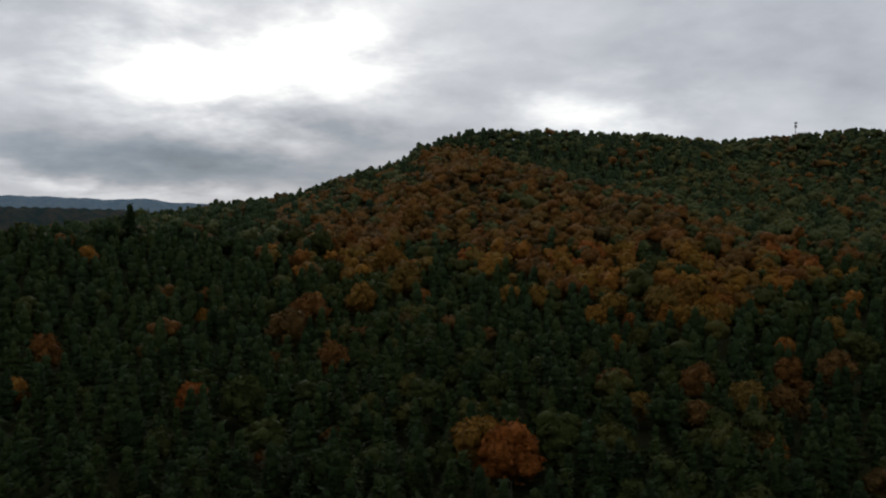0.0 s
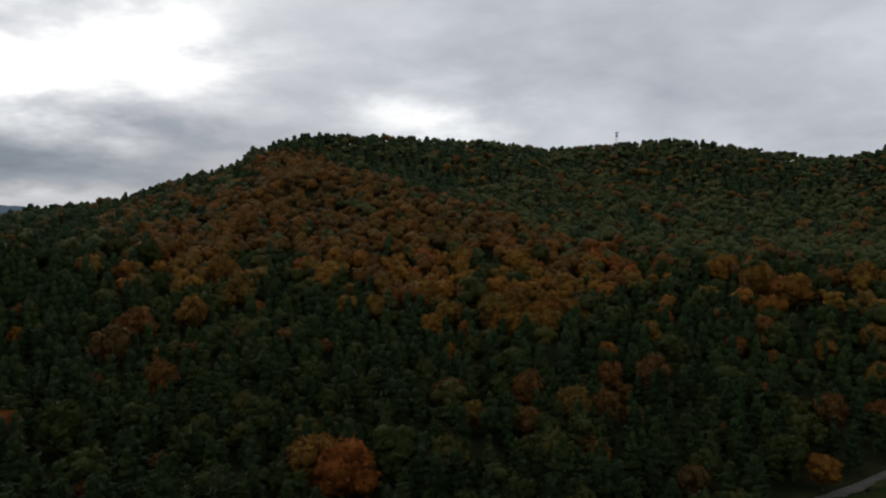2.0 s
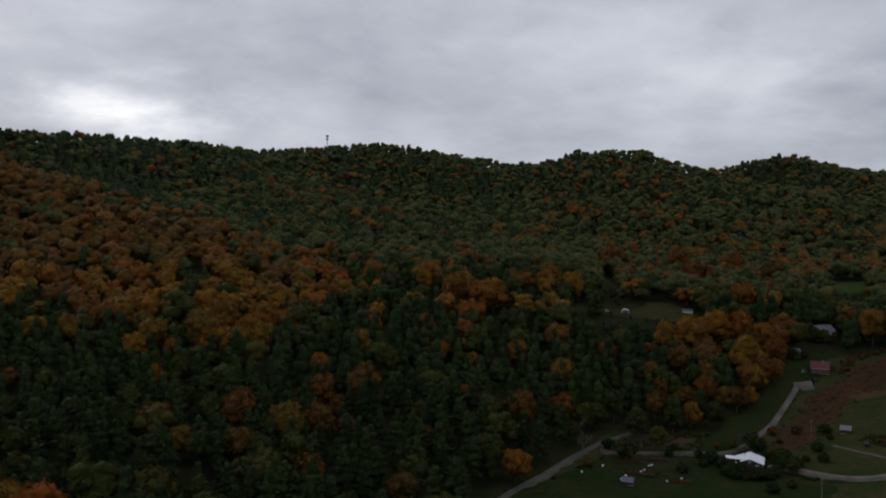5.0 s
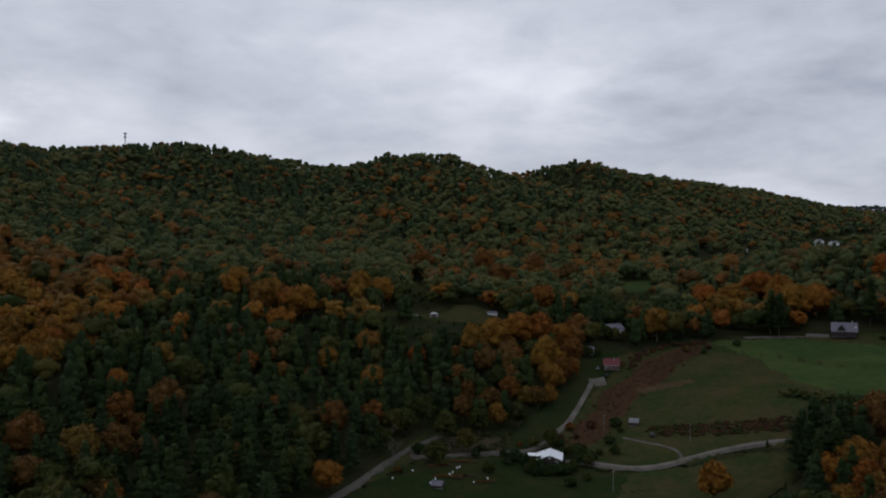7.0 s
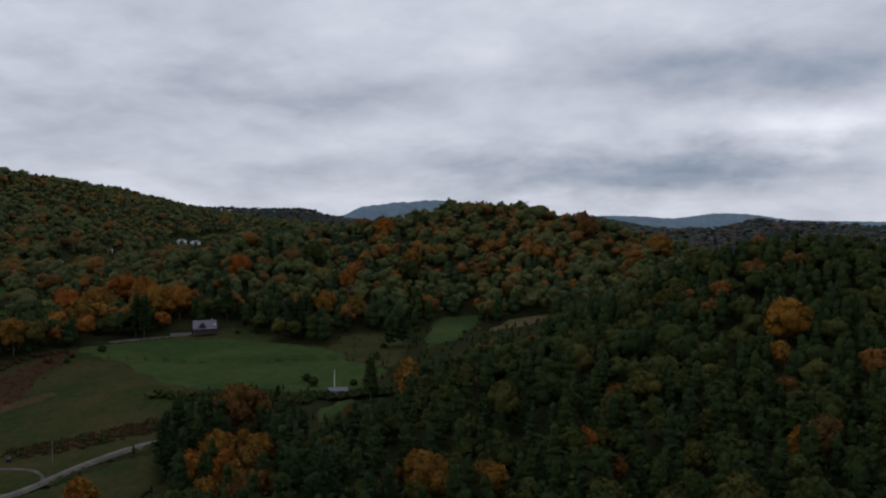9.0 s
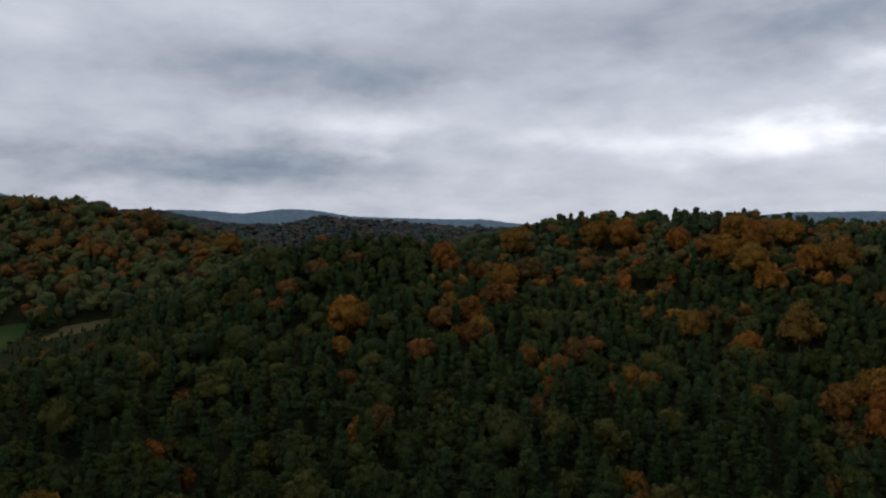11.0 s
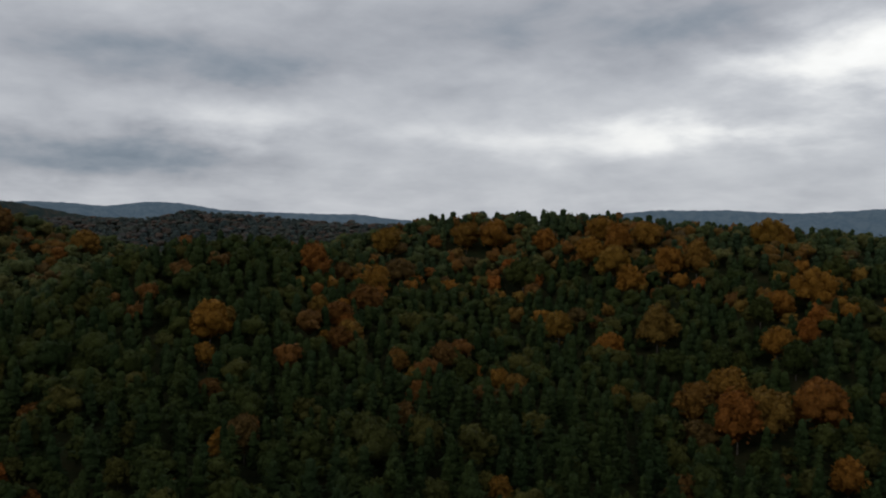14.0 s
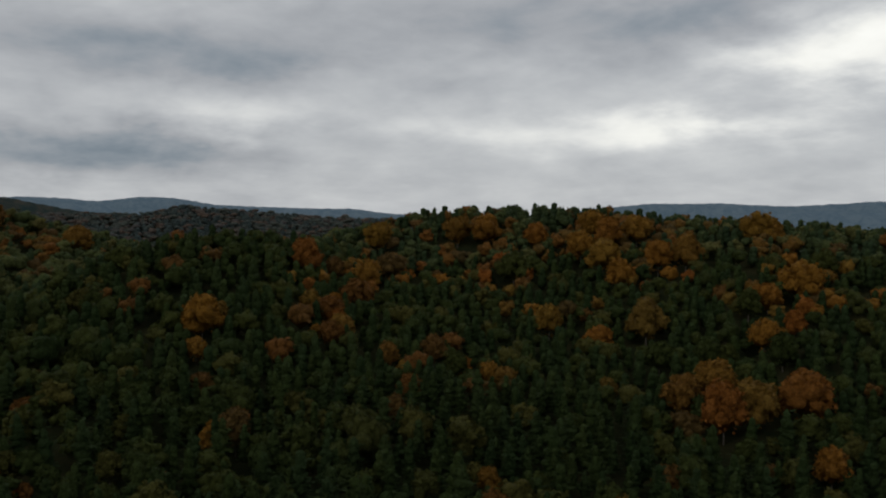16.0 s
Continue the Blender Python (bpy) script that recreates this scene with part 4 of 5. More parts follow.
def stand_alone(kind, places):
    """Trees of their own, each with a trunk and a crown."""
    label = {"pine": "tall dark green pine with drooping boughs", "orange": "maple in orange autumn leaf",
             "rust": "rust-brown broadleaf tree losing its leaves", "olive": "olive-green broadleaf tree turning yellow"}[kind]
    if kind not in MASTERS:
        height = 19 if kind == "pine" else 17
        MASTERS[kind] = [(trunk_mesh("trunk", height, 0.26 if kind == "pine" else 0.3, 0 if kind == "pine" else 5, k),
                          mesh_data("crown", *templates(kind, 0)[k], KINDS[kind], smooth=True)) for k in range(5)]
    for i, (x, y, z, size, turn) in enumerate(places):
        tree = new("pine_tree" if kind == "pine" else "maple_tree" if kind == "orange" else "broadleaf_tree")
        tree.matrix_world = pose(x, y, z, 0, 0, math.degrees(turn)) @ Matrix.Diagonal((size, size, size, 1))
        tagged(tree, label, "tree", "trees of the valley woods")
        for name, me in zip(("trunk", "crown"), MASTERS[kind][i % 5]):
            ob = new(name, me)
            ob.parent = tree


sow()


# ---- fields and roads ----
RED_GRASS = mottled("red_weeds", (0.036, 0.023, 0.013), (0.060, 0.033, 0.019), 0.06)
TAN_GRASS = mottled("withered_grass", (0.046, 0.035, 0.019), (0.070, 0.047, 0.027), 0.08)
PASTURE = mottled("rough_pasture", (0.022, 0.033, 0.011), (0.046, 0.040, 0.018), 0.035)
EARTH = mottled("bare_earth", (0.026, 0.028, 0.015), (0.052, 0.040, 0.025), 0.15)


def draped(name, outline, mat, label, lift, step=2.5, category="field"):
    """A sheet of turf that lies on the land inside an outline."""
    xs, ys = [p[0] for p in outline], [p[1] for p in outline]
    gx, gy = np.arange(min(xs) - 8, max(xs) + 8, step), np.arange(min(ys) - 8, max(ys) + 8, step)
    x, y = np.meshgrid(gx, gy, indexing="ij")
    cell = inside(x + step / 2, y + step / 2, outline, 4.0)[:-1, :-1]
    i, j = np.nonzero(cell)
    n = len(gy)
    q = np.stack([i * n + j, (i + 1) * n + j, (i + 1) * n + j + 1, i * n + j + 1], -1)
    used, q = np.unique(q, return_inverse=True)
    v = np.stack([x, y, land(x, y) + lift], -1).reshape(-1, 3)[used]
    # the rim dips into the soil
    rim = np.bincount(q.ravel(), minlength=len(used)) < 4
    v[rim, 2] -= lift + 0.9
    return tagged(mesh_object(name, v, q.reshape(-1, 4), mat, smooth=True), label, category, kind="structure")


TURF = {
    "meadow": (GRASS, "smooth green hay meadow on a knoll"), "field_edge": (PASTURE, "brown field edge beside the meadow"), "far_meadow": (GRASS, "small green meadow among the woods"),
    "dry_field": (DRY, "pale dry field at the woods' edge"), "pasture": (PASTURE, "rough brown-green pasture on a slope"), "red_field": (RED_GRASS, "field of reddish-brown weeds"),
    "lawn": (LAWN, "green lawn and gardens by the road"), "roadside": (PASTURE, "rough grass beside the gravel road"), "loop_field": (PASTURE, "rough grass round the loop drive"),
    "slope_lawn": (LAWN, "grassy slope beside the drive"), "yard": (EARTH, "brown farm yard with weeds"), "verge": (PASTURE, "weedy verge of the dirt road"),
    "house_clearing": (PASTURE, "small clearing with grass among the woods"), "far_clearing": (GRASS, "distant green clearing"), "end_field": (GRASS, "distant green field"),
    "tan_patch": (TAN_GRASS, "patch of reddish-tan withered grass"), "lower_patch": (GRASS, "patch of bright grass below the hedge"), "house_yard": (PASTURE, "worn grass round the house"), "brushy_field": (PASTURE, "brushy old field among the woods"),
}
draped("valley_floor", OPEN_VALLEY, PASTURE, "rough grass of the open valley", 0.3)
for rank, (key, (mat, label)) in enumerate(TURF.items()):
    draped(key, CLEARINGS[key], mat, label, 0.35 + 0.014 * rank)


def smooth_line(line, step=2.0):
    """Points at even steps along a rounded line."""
    out = []
    pts = [line[0]] + list(line) + [line[-1]]
    for a, b, c, d in zip(pts, pts[1:], pts[2:], pts[3:]):
        k = max(2, int(math.dist(b, c) / step))
        for s in range(k):
            t = s / k
            out.append([0.5 * (2 * b[m] + (c[m] - a[m]) * t + (2 * a[m] - 5 * b[m] + 4 * c[m] - d[m]) * t * t + (3 * b[m] - a[m] - 3 * c[m] + d[m]) * t ** 3) for m in (0, 1)])
    return np.array(out + [list(line[-1])])


def road(name, width, line, label, lift=0.75):
    """A gravel way with a low crown, two worn wheel tracks and uneven edges."""
    c = smooth_line(line)
    d = np.gradient(c, axis=0)
    d /= np.linalg.norm(d, axis=1, keepdims=True)
    side = np.stack([-d[:, 1], d[:, 0]], 1)
    rng = np.random.default_rng(len(name))
    offs = [(-0.75, -1.1), (-0.5, -0.25), (-0.42, 0.0), (-0.24, -0.03), (0.0, 0.05), (0.24, -0.03), (0.42, 0.0), (0.5, -0.25), (0.75, -1.1)]
    v = []
    for k in range(len(c)):
        wide = width * (1 + 0.07 * rng.standard_normal())
        for o, up in offs:
            p = c[k] + side[k] * o * wide
            v.append([p[0], p[1], float(land(*p)) + lift + up])
    n = len(offs)
    q = [[k * n + m, k * n + m + 1, (k + 1) * n + m + 1, (k + 1) * n + m] for k in range(len(c) - 1) for m in range(n - 1)]
    tagged(mesh_object(name, v, q, DIRT if name in ("dirt_road", "farm_lane", "house_drive", "loop_drive") else GRAVEL, smooth=True), label, "road", kind="structure")


ROAD_WORDS = {"dirt_road": "grey gravel road along the woods", "farm_lane": "narrow gravel lane to the farm", "gravel_drive": "pale gravel drive up the slope",
              "gravel_road": "pale gravel road curving past the fields", "loop_drive": "gravel loop drive by a shed", "valley_road": "pale road up the valley between woods", "house_drive": "pale gravel drive at the meadow's top"}
for key, (width, line) in ROADS.items():
    road(key, width, line, ROAD_WORDS[key])
draped("parking_lot", [(371, 279), (378, 290), (389, 286), (380, 276)], GRAVEL, "gravel parking place at the drive's end", 0.82, 1.0, "parking")


# ---- brush and hedges ----
def brush(name, spots, mat, label, size=(1.2, 2.4), tall=0.7):
    """Low bushes of leaf tufts, too many to count."""
    rng = np.random.default_rng(len(spots))
    kinds = [broadleaf(40 + k, 10, 0.6, 1, 2.0 * tall, 2.6, 0.0, 3) for k in range(4)]
    vs, qs, tint, count = [], [], [], 0
    for i, (x, y) in enumerate(spots):
        v, q = kinds[i % 4]
        s, g = rng.uniform(*size), rng.uniform(0, 6.28)
        w = v * s
        vs.append(np.stack([w[:, 0] * math.cos(g) - w[:, 1] * math.sin(g) + x, w[:, 0] * math.sin(g) + w[:, 1] * math.cos(g) + y, w[:, 2] + float(land(x, y))], 1))
        qs.append(q + count)
        tint.append(np.full(len(v), rng.uniform()))
        count += len(v)
    tagged(mesh_object(name, np.vstack(vs), np.vstack(qs), mat, tint=np.concatenate(tint)), label, "brush", kind="stuff")


def spots_in(outline, gap, seed, share=1.0):
    rng = np.random.default_rng(seed)
    xs, ys = [p[0] for p in outline], [p[1] for p in outline]
    x, y = np.meshgrid(np.arange(min(xs), max(xs), gap), np.arange(min(ys), max(ys), gap))
    x, y = x + rng.uniform(-0.5, 0.5, x.shape) * gap, y + rng.uniform(-0.5, 0.5, y.shape) * gap
    ok = inside(x, y, outline, 3.0) & (rng.uniform(0, 1, x.shape) < share)
    for width, line in ROADS.values():
        ok &= near_line(x, y, line) > width * 0.5 + 1.5
    return np.stack([x[ok], y[ok]], 1)


def spots_along(line, width, gap, seed):
    rng = np.random.default_rng(seed)
    c = smooth_line(line, gap)
    c = np.repeat(c, max(1, int(width / gap)), axis=0)
    c = c + rng.uniform(-0.5, 0.5, c.shape) * width
    ok = np.ones(len(c), bool)
    for w, ln in ROADS.values():
        ok &= near_line(c[:, 0], c[:, 1], ln) > w * 0.5 + 1.2
    return c[ok]


brush("red_brush", spots_in(CLEARINGS["red_field"], 2.2, 3, 0.75), RED_BRUSH, "low dark red brush covering a slope", (0.35, 0.95), 0.4)


# ---- buildings and things of the valley ----
def plain(name, colour, rough=0.6, metallic=0.0, vary=0.25, scale=0.6):
    """Paint, metal or wood with uneven wear."""
    m, n = material(name)
    where = n.add("ShaderNodeNewGeometry").outputs["Position"]
    a, b = n.noise(where, scale, 4.0, 0.6).outputs[0], n.noise(where, scale * 9, 3.0, 0.6).outputs[0]
    f = n.span(n.math("ADD", n.math("MULTIPLY", a, 0.6), n.math("MULTIPLY", b, 0.4)), 0.35, 0.65, 1 - vary, 1.0)
    finish(n, n.add("ShaderNodeVectorMath", {0: (*colour,), "Scale": f}, operation="SCALE").outputs[0], rough, b, 0.02, metallic)
    return m


WHITE_METAL = plain("white_metal_roof", (0.78, 0.80, 0.84), 0.4, 0.0, 0.12)
GREY_METAL = plain("grey_metal_roof", (0.14, 0.135, 0.165), 0.8, 0.0, 0.2)
PALE_ROOF = plain("pale_sheet_roof", (0.19, 0.19, 0.20), 0.7)
RED_ROOF = plain("red_roof", (0.13, 0.032, 0.038), 0.6)
WHITE_PAINT = plain("white_paint", (0.70, 0.71, 0.72), 0.6, 0.0, 0.2)
DARK_WOOD = plain("dark_stained_wood", (0.05, 0.035, 0.03), 0.75)
RED_WOOD = plain("red_painted_wood", (0.16, 0.03, 0.03), 0.7)
GREY_WOOD = plain("weathered_wood", (0.17, 0.155, 0.14), 0.85)
STONE = plain("stone", (0.24, 0.23, 0.22), 0.9)
GLASS = plain("window_glass", (0.03, 0.035, 0.045), 0.08, 0.0, 0.3)
BLACK = plain("black_rubber", (0.02, 0.02, 0.02), 0.8)
DARK_PAINT = plain("dark_car_paint", (0.025, 0.027, 0.03), 0.25)
STEEL = plain("galvanised_steel", (0.35, 0.36, 0.37), 0.5, 0.6)
WIRE = plain("dark_steel", (0.06, 0.06, 0.065), 0.6)


def box(bm, x0, x1, y0, y1, z0, z1, bevel=0.0):
    made = bmesh.ops.create_cube(bm, size=1.0)["verts"]
    for v in made:
        v.co = Vector((x0 if v.co.x < 0 else x1, y0 if v.co.y < 0 else y1, z0 if v.co.z < 0 else z1))
    if bevel:
        edges = list({e for v in made for e in v.link_edges})
        bmesh.ops.bevel(bm, geom=edges, offset=bevel, segments=2, affect="EDGES")


def rod(bm, a, b, r0, r1=None, sides=8):
    """A tapered round bar from a to b."""
    a, b = Vector(a), Vector(b)
    m = Matrix.Translation((a + b) / 2) @ (b - a).to_track_quat("Z", "Y").to_matrix().to_4x4()
    bmesh.ops.create_cone(bm, cap_ends=True, segments=sides, radius1=r0, radius2=r0 if r1 is None else r1, depth=(b - a).length, matrix=m)


def part(name, bm, mat, parent, label="", smooth=False):
    me = bpy.data.meshes.new(name)
    bm.to_mesh(me)
    bm.free()
    me.materials.append(mat)
    if smooth:
        for p in me.polygons:
            p.use_smooth = True
    ob = new(name, me)
    ob.parent = parent
    if label:
        ob["label"] = label
    return ob


def made(fill, *args):
    bm = bmesh.new()
    fill(bm, *args)
    return bm


def boxes(*some):
    bm = bmesh.new()
    for b in some:
        box(bm, *b)
    return bm


def gable(bm, w, l, z0, z1, z2):
    """A body with gable ends, the ridge along y."""
    c = [(-w, -l, z0), (w, -l, z0), (w, -l, z1), (0, -l, z2), (-w, -l, z1)]
    v = [bm.verts.new(p) for p in c] + [bm.verts.new((x, -y, z)) for x, y, z in c]
    bm.faces.new(v[:5][::-1])
    bm.faces.new(v[5:])
    for k in range(5):
        m = (k + 1) % 5
        bm.faces.new((v[k], v[m], v[m + 5], v[k + 5]))


def roof_slope(bm, side, w, l, z1, z2, over, thick):
    """One slope of a roof, as a thick slab with standing seams."""
    ex = w + over
    ez = z2 - (z2 - z1) * ex / w
    n = Vector((side * (z2 - z1), 0, w)).normalized() * thick
    base = [Vector((0, -l - over, z2)), Vector((side * ex, -l - over, ez)), Vector((side * ex, l + over, ez)), Vector((0, l + over, z2))]
    v = [bm.verts.new(p) for p in base] + [bm.verts.new(p + n) for p in base]
    bm.faces.new(v[:4]), bm.faces.new(v[4:][::-1])
    for k in range(4):
        m = (k + 1) % 4
        bm.faces.new((v[k], v[k + 4], v[m + 4], v[m]))
    count = int((2 * l + 2 * over) / 1.4)
    for k in range(1, count):
        y = -l - over + k * (2 * l + 2 * over) / count
        a, b = Vector((side * 0.1, y, z2)) + n * 1.2, Vector((side * (ex - 0.05), y, ez)) + n * 1.2
        rod(bm, a, b, 0.05, 0.05, 4)
    bmesh.ops.recalc_face_normals(bm, faces=bm.faces)


def window(house, x, y, z, w, h, face, mat=None):
    """A framed window on the wall that faces +-x ("x") or +-y ("y")."""
    mat = mat or WHITE_PAINT
    t = 0.09
    if face[0] == "x":
        s = 1 if face[1] == "+" else -1
        bars = [(x - 0.1, x + 0.1, y - w / 2, y + w / 2, z - t, z + t), (x - 0.1, x + 0.1, y - w / 2, y + w / 2, z + h - t, z + h + t),
                (x - 0.1, x + 0.1, y - w / 2 - t, y - w / 2 + t, z - t, z + h + t), (x - 0.1, x + 0.1, y + w / 2 - t, y + w / 2 + t, z - t, z + h + t)]
        pane = (x + s * 0.02, x + s * 0.06, y - w / 2 + t, y + w / 2 - t, z + t, z + h - t)
    else:
        s = 1 if face[1] == "+" else -1
        bars = [(x - w / 2, x + w / 2, y - 0.1, y + 0.1, z - t, z + t), (x - w / 2, x + w / 2, y - 0.1, y + 0.1, z + h - t, z + h + t),
                (x - w / 2 - t, x - w / 2 + t, y - 0.1, y + 0.1, z - t, z + h + t), (x + w / 2 - t, x + w / 2 + t, y - 0.1, y + 0.1, z - t, z + h + t)]
        pane = (x - w / 2 + t, x + w / 2 - t, y + s * 0.02, y + s * 0.06, z + t, z + h - t)
    frame_ob = part("window", boxes(*bars), mat, house)
    part("pane", boxes(pane), GLASS, frame_ob)


def house(name, label, x, y, ridge, w, l, wall, top, wall_mat, roof_mat, over=0.5, sink=0.0, chimney=None, windows=(), category="house"):
    """A gabled house: w and l half the width and length, the ridge towards the bearing given."""
    h = new(name)
    h.matrix_world = pose(x, y, float(land(x, y)) - sink, 0, 0, -ridge)
    tagged(h, label, category)
    part("foundation", boxes((-w - 0.1, w + 0.1, -l - 0.1, l + 0.1, -2.5, 0.35)), STONE, h)
    part("wall", made(gable, w, l, 0.35, wall, top), wall_mat, h)
    for s in (-1, 1):
        part("roof_slope", made(roof_slope, s, w, l, wall, top, over, 0.16), roof_mat, h)
    part("ridge_cap", made(rod, (0, -l - over, top + 0.16), (0, l + over, top + 0.16), 0.14, 0.14, 6), roof_mat, h)
    part("door", boxes((-0.5, 0.5, -l - 0.06, -l + 0.05, 0.36, 2.4)), DARK_WOOD, h)
    for item in windows:
        window(h, *item)
    if chimney:
        cx, cy, cz = chimney
        part("chimney", boxes((cx - 0.35, cx + 0.35, cy - 0.35, cy + 0.35, wall, cz), (cx - 0.42, cx + 0.42, cy - 0.42, cy + 0.42, cz - 0.2, cz)), STONE, h)
    return h


# the farmhouse with the white metal roof, and its low wing
farm = house("farmhouse", "farmhouse with a bright white metal roof among dark shrubs", 287, 237.5, 52, 4.9, 5.6, 3.4, 5.1, DARK_WOOD, WHITE_METAL, 0.7, 0.2,
             windows=[(-4.9, -3.0, 1.4, 1.2, 1.4, "x-"), (-4.9, 0.0, 1.4, 1.2, 1.4, "x-"), (4.9, -2.0, 1.4, 1.2, 1.4, "x+"), (-3, -5.6, 1.4, 1.1, 1.4, "y-"), (3, -5.6, 1.4, 1.1, 1.4, "y-"), (0, -5.6, 3.5, 0.9, 0.9, "y-")])
part("wing", made(gable, 2.4, 2.1, 0.2, 2.7, 3.0), DARK_WOOD, farm).matrix_parent_inverse = pose(-7.2, 3.0, 0)
part("wing_roof", boxes((-10.0, -5.0, 0.6, 5.4, 3.05, 3.2)), WHITE_METAL, farm, "flat white metal roof of the wing")
part("vent_pipe", made(rod, (-2.2, 3.2, 4.4), (-2.2, 3.2, 6.0), 0.12), WIRE, farm)

# the timber house above the meadow, with a dormer and decks
lodge = house("timber_house", "dark timber house with a grey metal roof above the meadow", 547, 217, 155, 4.9, 7.0, 4.0, 8.6, DARK_WOOD, GREY_METAL, 0.6, 0.0, (2.0, 4.5, 10.2),
              windows=[(4.9, -5.5, 1.2, 1.6, 1.6, "x+", DARK_WOOD), (4.9, 0.0, 1.2, 1.6, 1.6, "x+", DARK_WOOD), (4.9, 5.0, 1.2, 1.6, 1.6, "x+", DARK_WOOD)])
lodge.matrix_world = pose(547, 217, float(land(543, 214)) + 0.6, 0, 0, -(155 + 0))


def dormer(bm):
    v = [bm.verts.new(p) for p in ((5.1, -3.8, 4.0), (5.1, 0.4, 4.0), (5.1, 0.4, 5.2), (5.1, -1.7, 7.9), (5.1, -3.8, 5.2), (0.8, -1.7, 7.9), (2.9, 0.4, 5.2), (2.9, -3.8, 5.2))]
    for f in ((0, 1, 2, 3, 4), (3, 2, 6, 5), (4, 3, 5, 7), (1, 2, 6), (0, 7, 4)):
        bm.faces.new([v[k] for k in f])


part("dormer", made(dormer), DARK_WOOD, lodge, "gabled dark wood dormer")
for s in (-1, 1):
    def slab(bm, s=s):
        a = [Vector((5.7, -1.7, 8.05)), Vector((5.7, -1.7 + s * 2.6, 4.75)), Vector((2.3, -1.7 + s * 2.6, 4.75)), Vector((0.4, -1.7, 8.05))]
        v = [bm.verts.new(p) for p in a] + [bm.verts.new(p + Vector((0, 0, 0.16))) for p in a]
        bm.faces.new(v[:4]), bm.faces.new(v[4:][::-1])
        for k in range(4):
            bm.faces.new((v[k], v[(k + 1) % 4], v[(k + 1) % 4 + 4], v[k + 4]))
        bmesh.ops.recalc_face_normals(bm, faces=bm.faces)
    part("dormer_roof", made(slab), GREY_METAL, lodge)
window(lodge, 5.12, -1.7, 4.7, 1.5, 1.6, "x+", DARK_WOOD)
part("skylight", boxes((3.0, 3.9, 5.6, 6.8, 6.1, 6.6)), WHITE_PAINT, lodge, "pale skylight in the roof")
deck = part("deck", boxes((4.9, 8.4, -7.5, 6.5, 0.7, 0.95), *[(8.1, 8.3, y, y + 0.2, -2.5, 1.9) for y in (-7.5, -4, -0.5, 3, 6.3)], (8.1, 8.3, -7.5, 6.5, 1.8, 1.92)), DARK_WOOD, lodge, "dark wooden deck with posts")
part("terrace", boxes((1.0, 4.0, -22.0, -8.6, 0.3, 0.75), (3.8, 4.05, -22.0, -8.6, -2.5, 1.5)), GREY_WOOD, lodge, "long pale terrace beside the house")

red_house = house("red_house", "small red-roofed house with a weathered wooden porch", 398.5, 286, 140, 3.0, 4.2, 2.9, 5.8, RED_WOOD, RED_ROOF, 0.5, 0.1, (0.8, 1.5, 6.6),
      windows=[(3.0, -2.6, 1.2, 1.2, 1.4, "x+"), (3.0, 2.4, 1.2, 1.2, 1.4, "x+"), (3.0, 0, 1.2, 1.2, 1.4, "x+")])
part("porch", boxes((3.1, 5.2, -4.2, 4.2, 0.4, 0.6), (3.1, 5.3, -4.4, 4.4, 2.4, 2.55), *[(4.9, 5.1, y, y + 0.18, 0.5, 2.5) for y in (-4.2, -2.1, 0.0, 2.1, 4.0)], (4.95, 5.08, -4.2, 4.2, 1.3, 1.4)), GREY_WOOD, red_house, "weathered wooden porch with posts and rail")
house("white_house", "white clapboard house half hidden by trees", 439.5, 314, 110, 3.8, 5.2, 4.8, 7.8, WHITE_PAINT, GREY_METAL, 0.4, 0.2, (0.5, 2, 8.6),
      windows=[(-2.0, -5.2, 1.4, 1.0, 1.5, "y-"), (2.0, -5.2, 1.4, 1.0, 1.5, "y-"), (3.8, 0, 1.4, 1.0, 1.5, "x+")])
house("grey_shed", "low grey shed among trees", 406, 308, 130, 2.0, 3.2, 2.3, 3.4, GREY_WOOD, GREY_METAL, 0.3, 0.1, category="shed")
house("open_shed", "small dark shed with a pale metal roof", 341.5, 231.5, 150, 1.7, 1.9, 2.0, 3.3, DARK_WOOD, PALE_ROOF, 0.4, 0.1, category="shed")
house("garden_shed", "small dark garden shed with a pale ridge", 233, 251.3, 150, 1.6, 2.2, 1.6, 2.9, DARK_WOOD, GREY_METAL, 0.3, 0.1, category="shed")
house("hedge_shed", "low grey shed beside a tall white pole", 419.9, 96.3, 165, 2.4, 4.6, 2.3, 3.5, GREY_WOOD, GREY_METAL, 0.4, 0.1, category="shed",
      windows=[(2.4, -2, 1.0, 1.0, 0.9, "x+"), (2.4, 2, 1.0, 1.0, 0.9, "x+")])
house("white_barn", "long low white barn in a clearing", 421.5, 401.5, 130, 1.5, 3.2, 1.7, 2.6, WHITE_PAINT, GREY_METAL, 0.3, 0.1, category="barn")
FAR_HOUSES = [(1293, 554, 95), (1342, 553, 110), (1054, 550, 160), (1150, 531, 160), (951, 531, 60), (909, 532, 50), (546, 335, 120), (1318, 566, 100)]
for k, (x, y, ridge) in enumerate(FAR_HOUSES):
    big = 1.0 if x < 1100 else 1.6
    w, l = big * (2.6 + 0.3 * (k % 3)), big * (3.8 + 0.4 * (k % 2))
    house("village_house", "distant white house with a pale roof", x, y, ridge, w, l, 2.6 + big, 4.0 + 1.7 * big, WHITE_PAINT, PALE_ROOF if k % 2 else GREY_METAL, 0.4, 0.1,
          windows=[(w, -1.8, 1.2, 1.0, 1.4, "x+"), (w, 1.8, 1.2, 1.0, 1.4, "x+")])


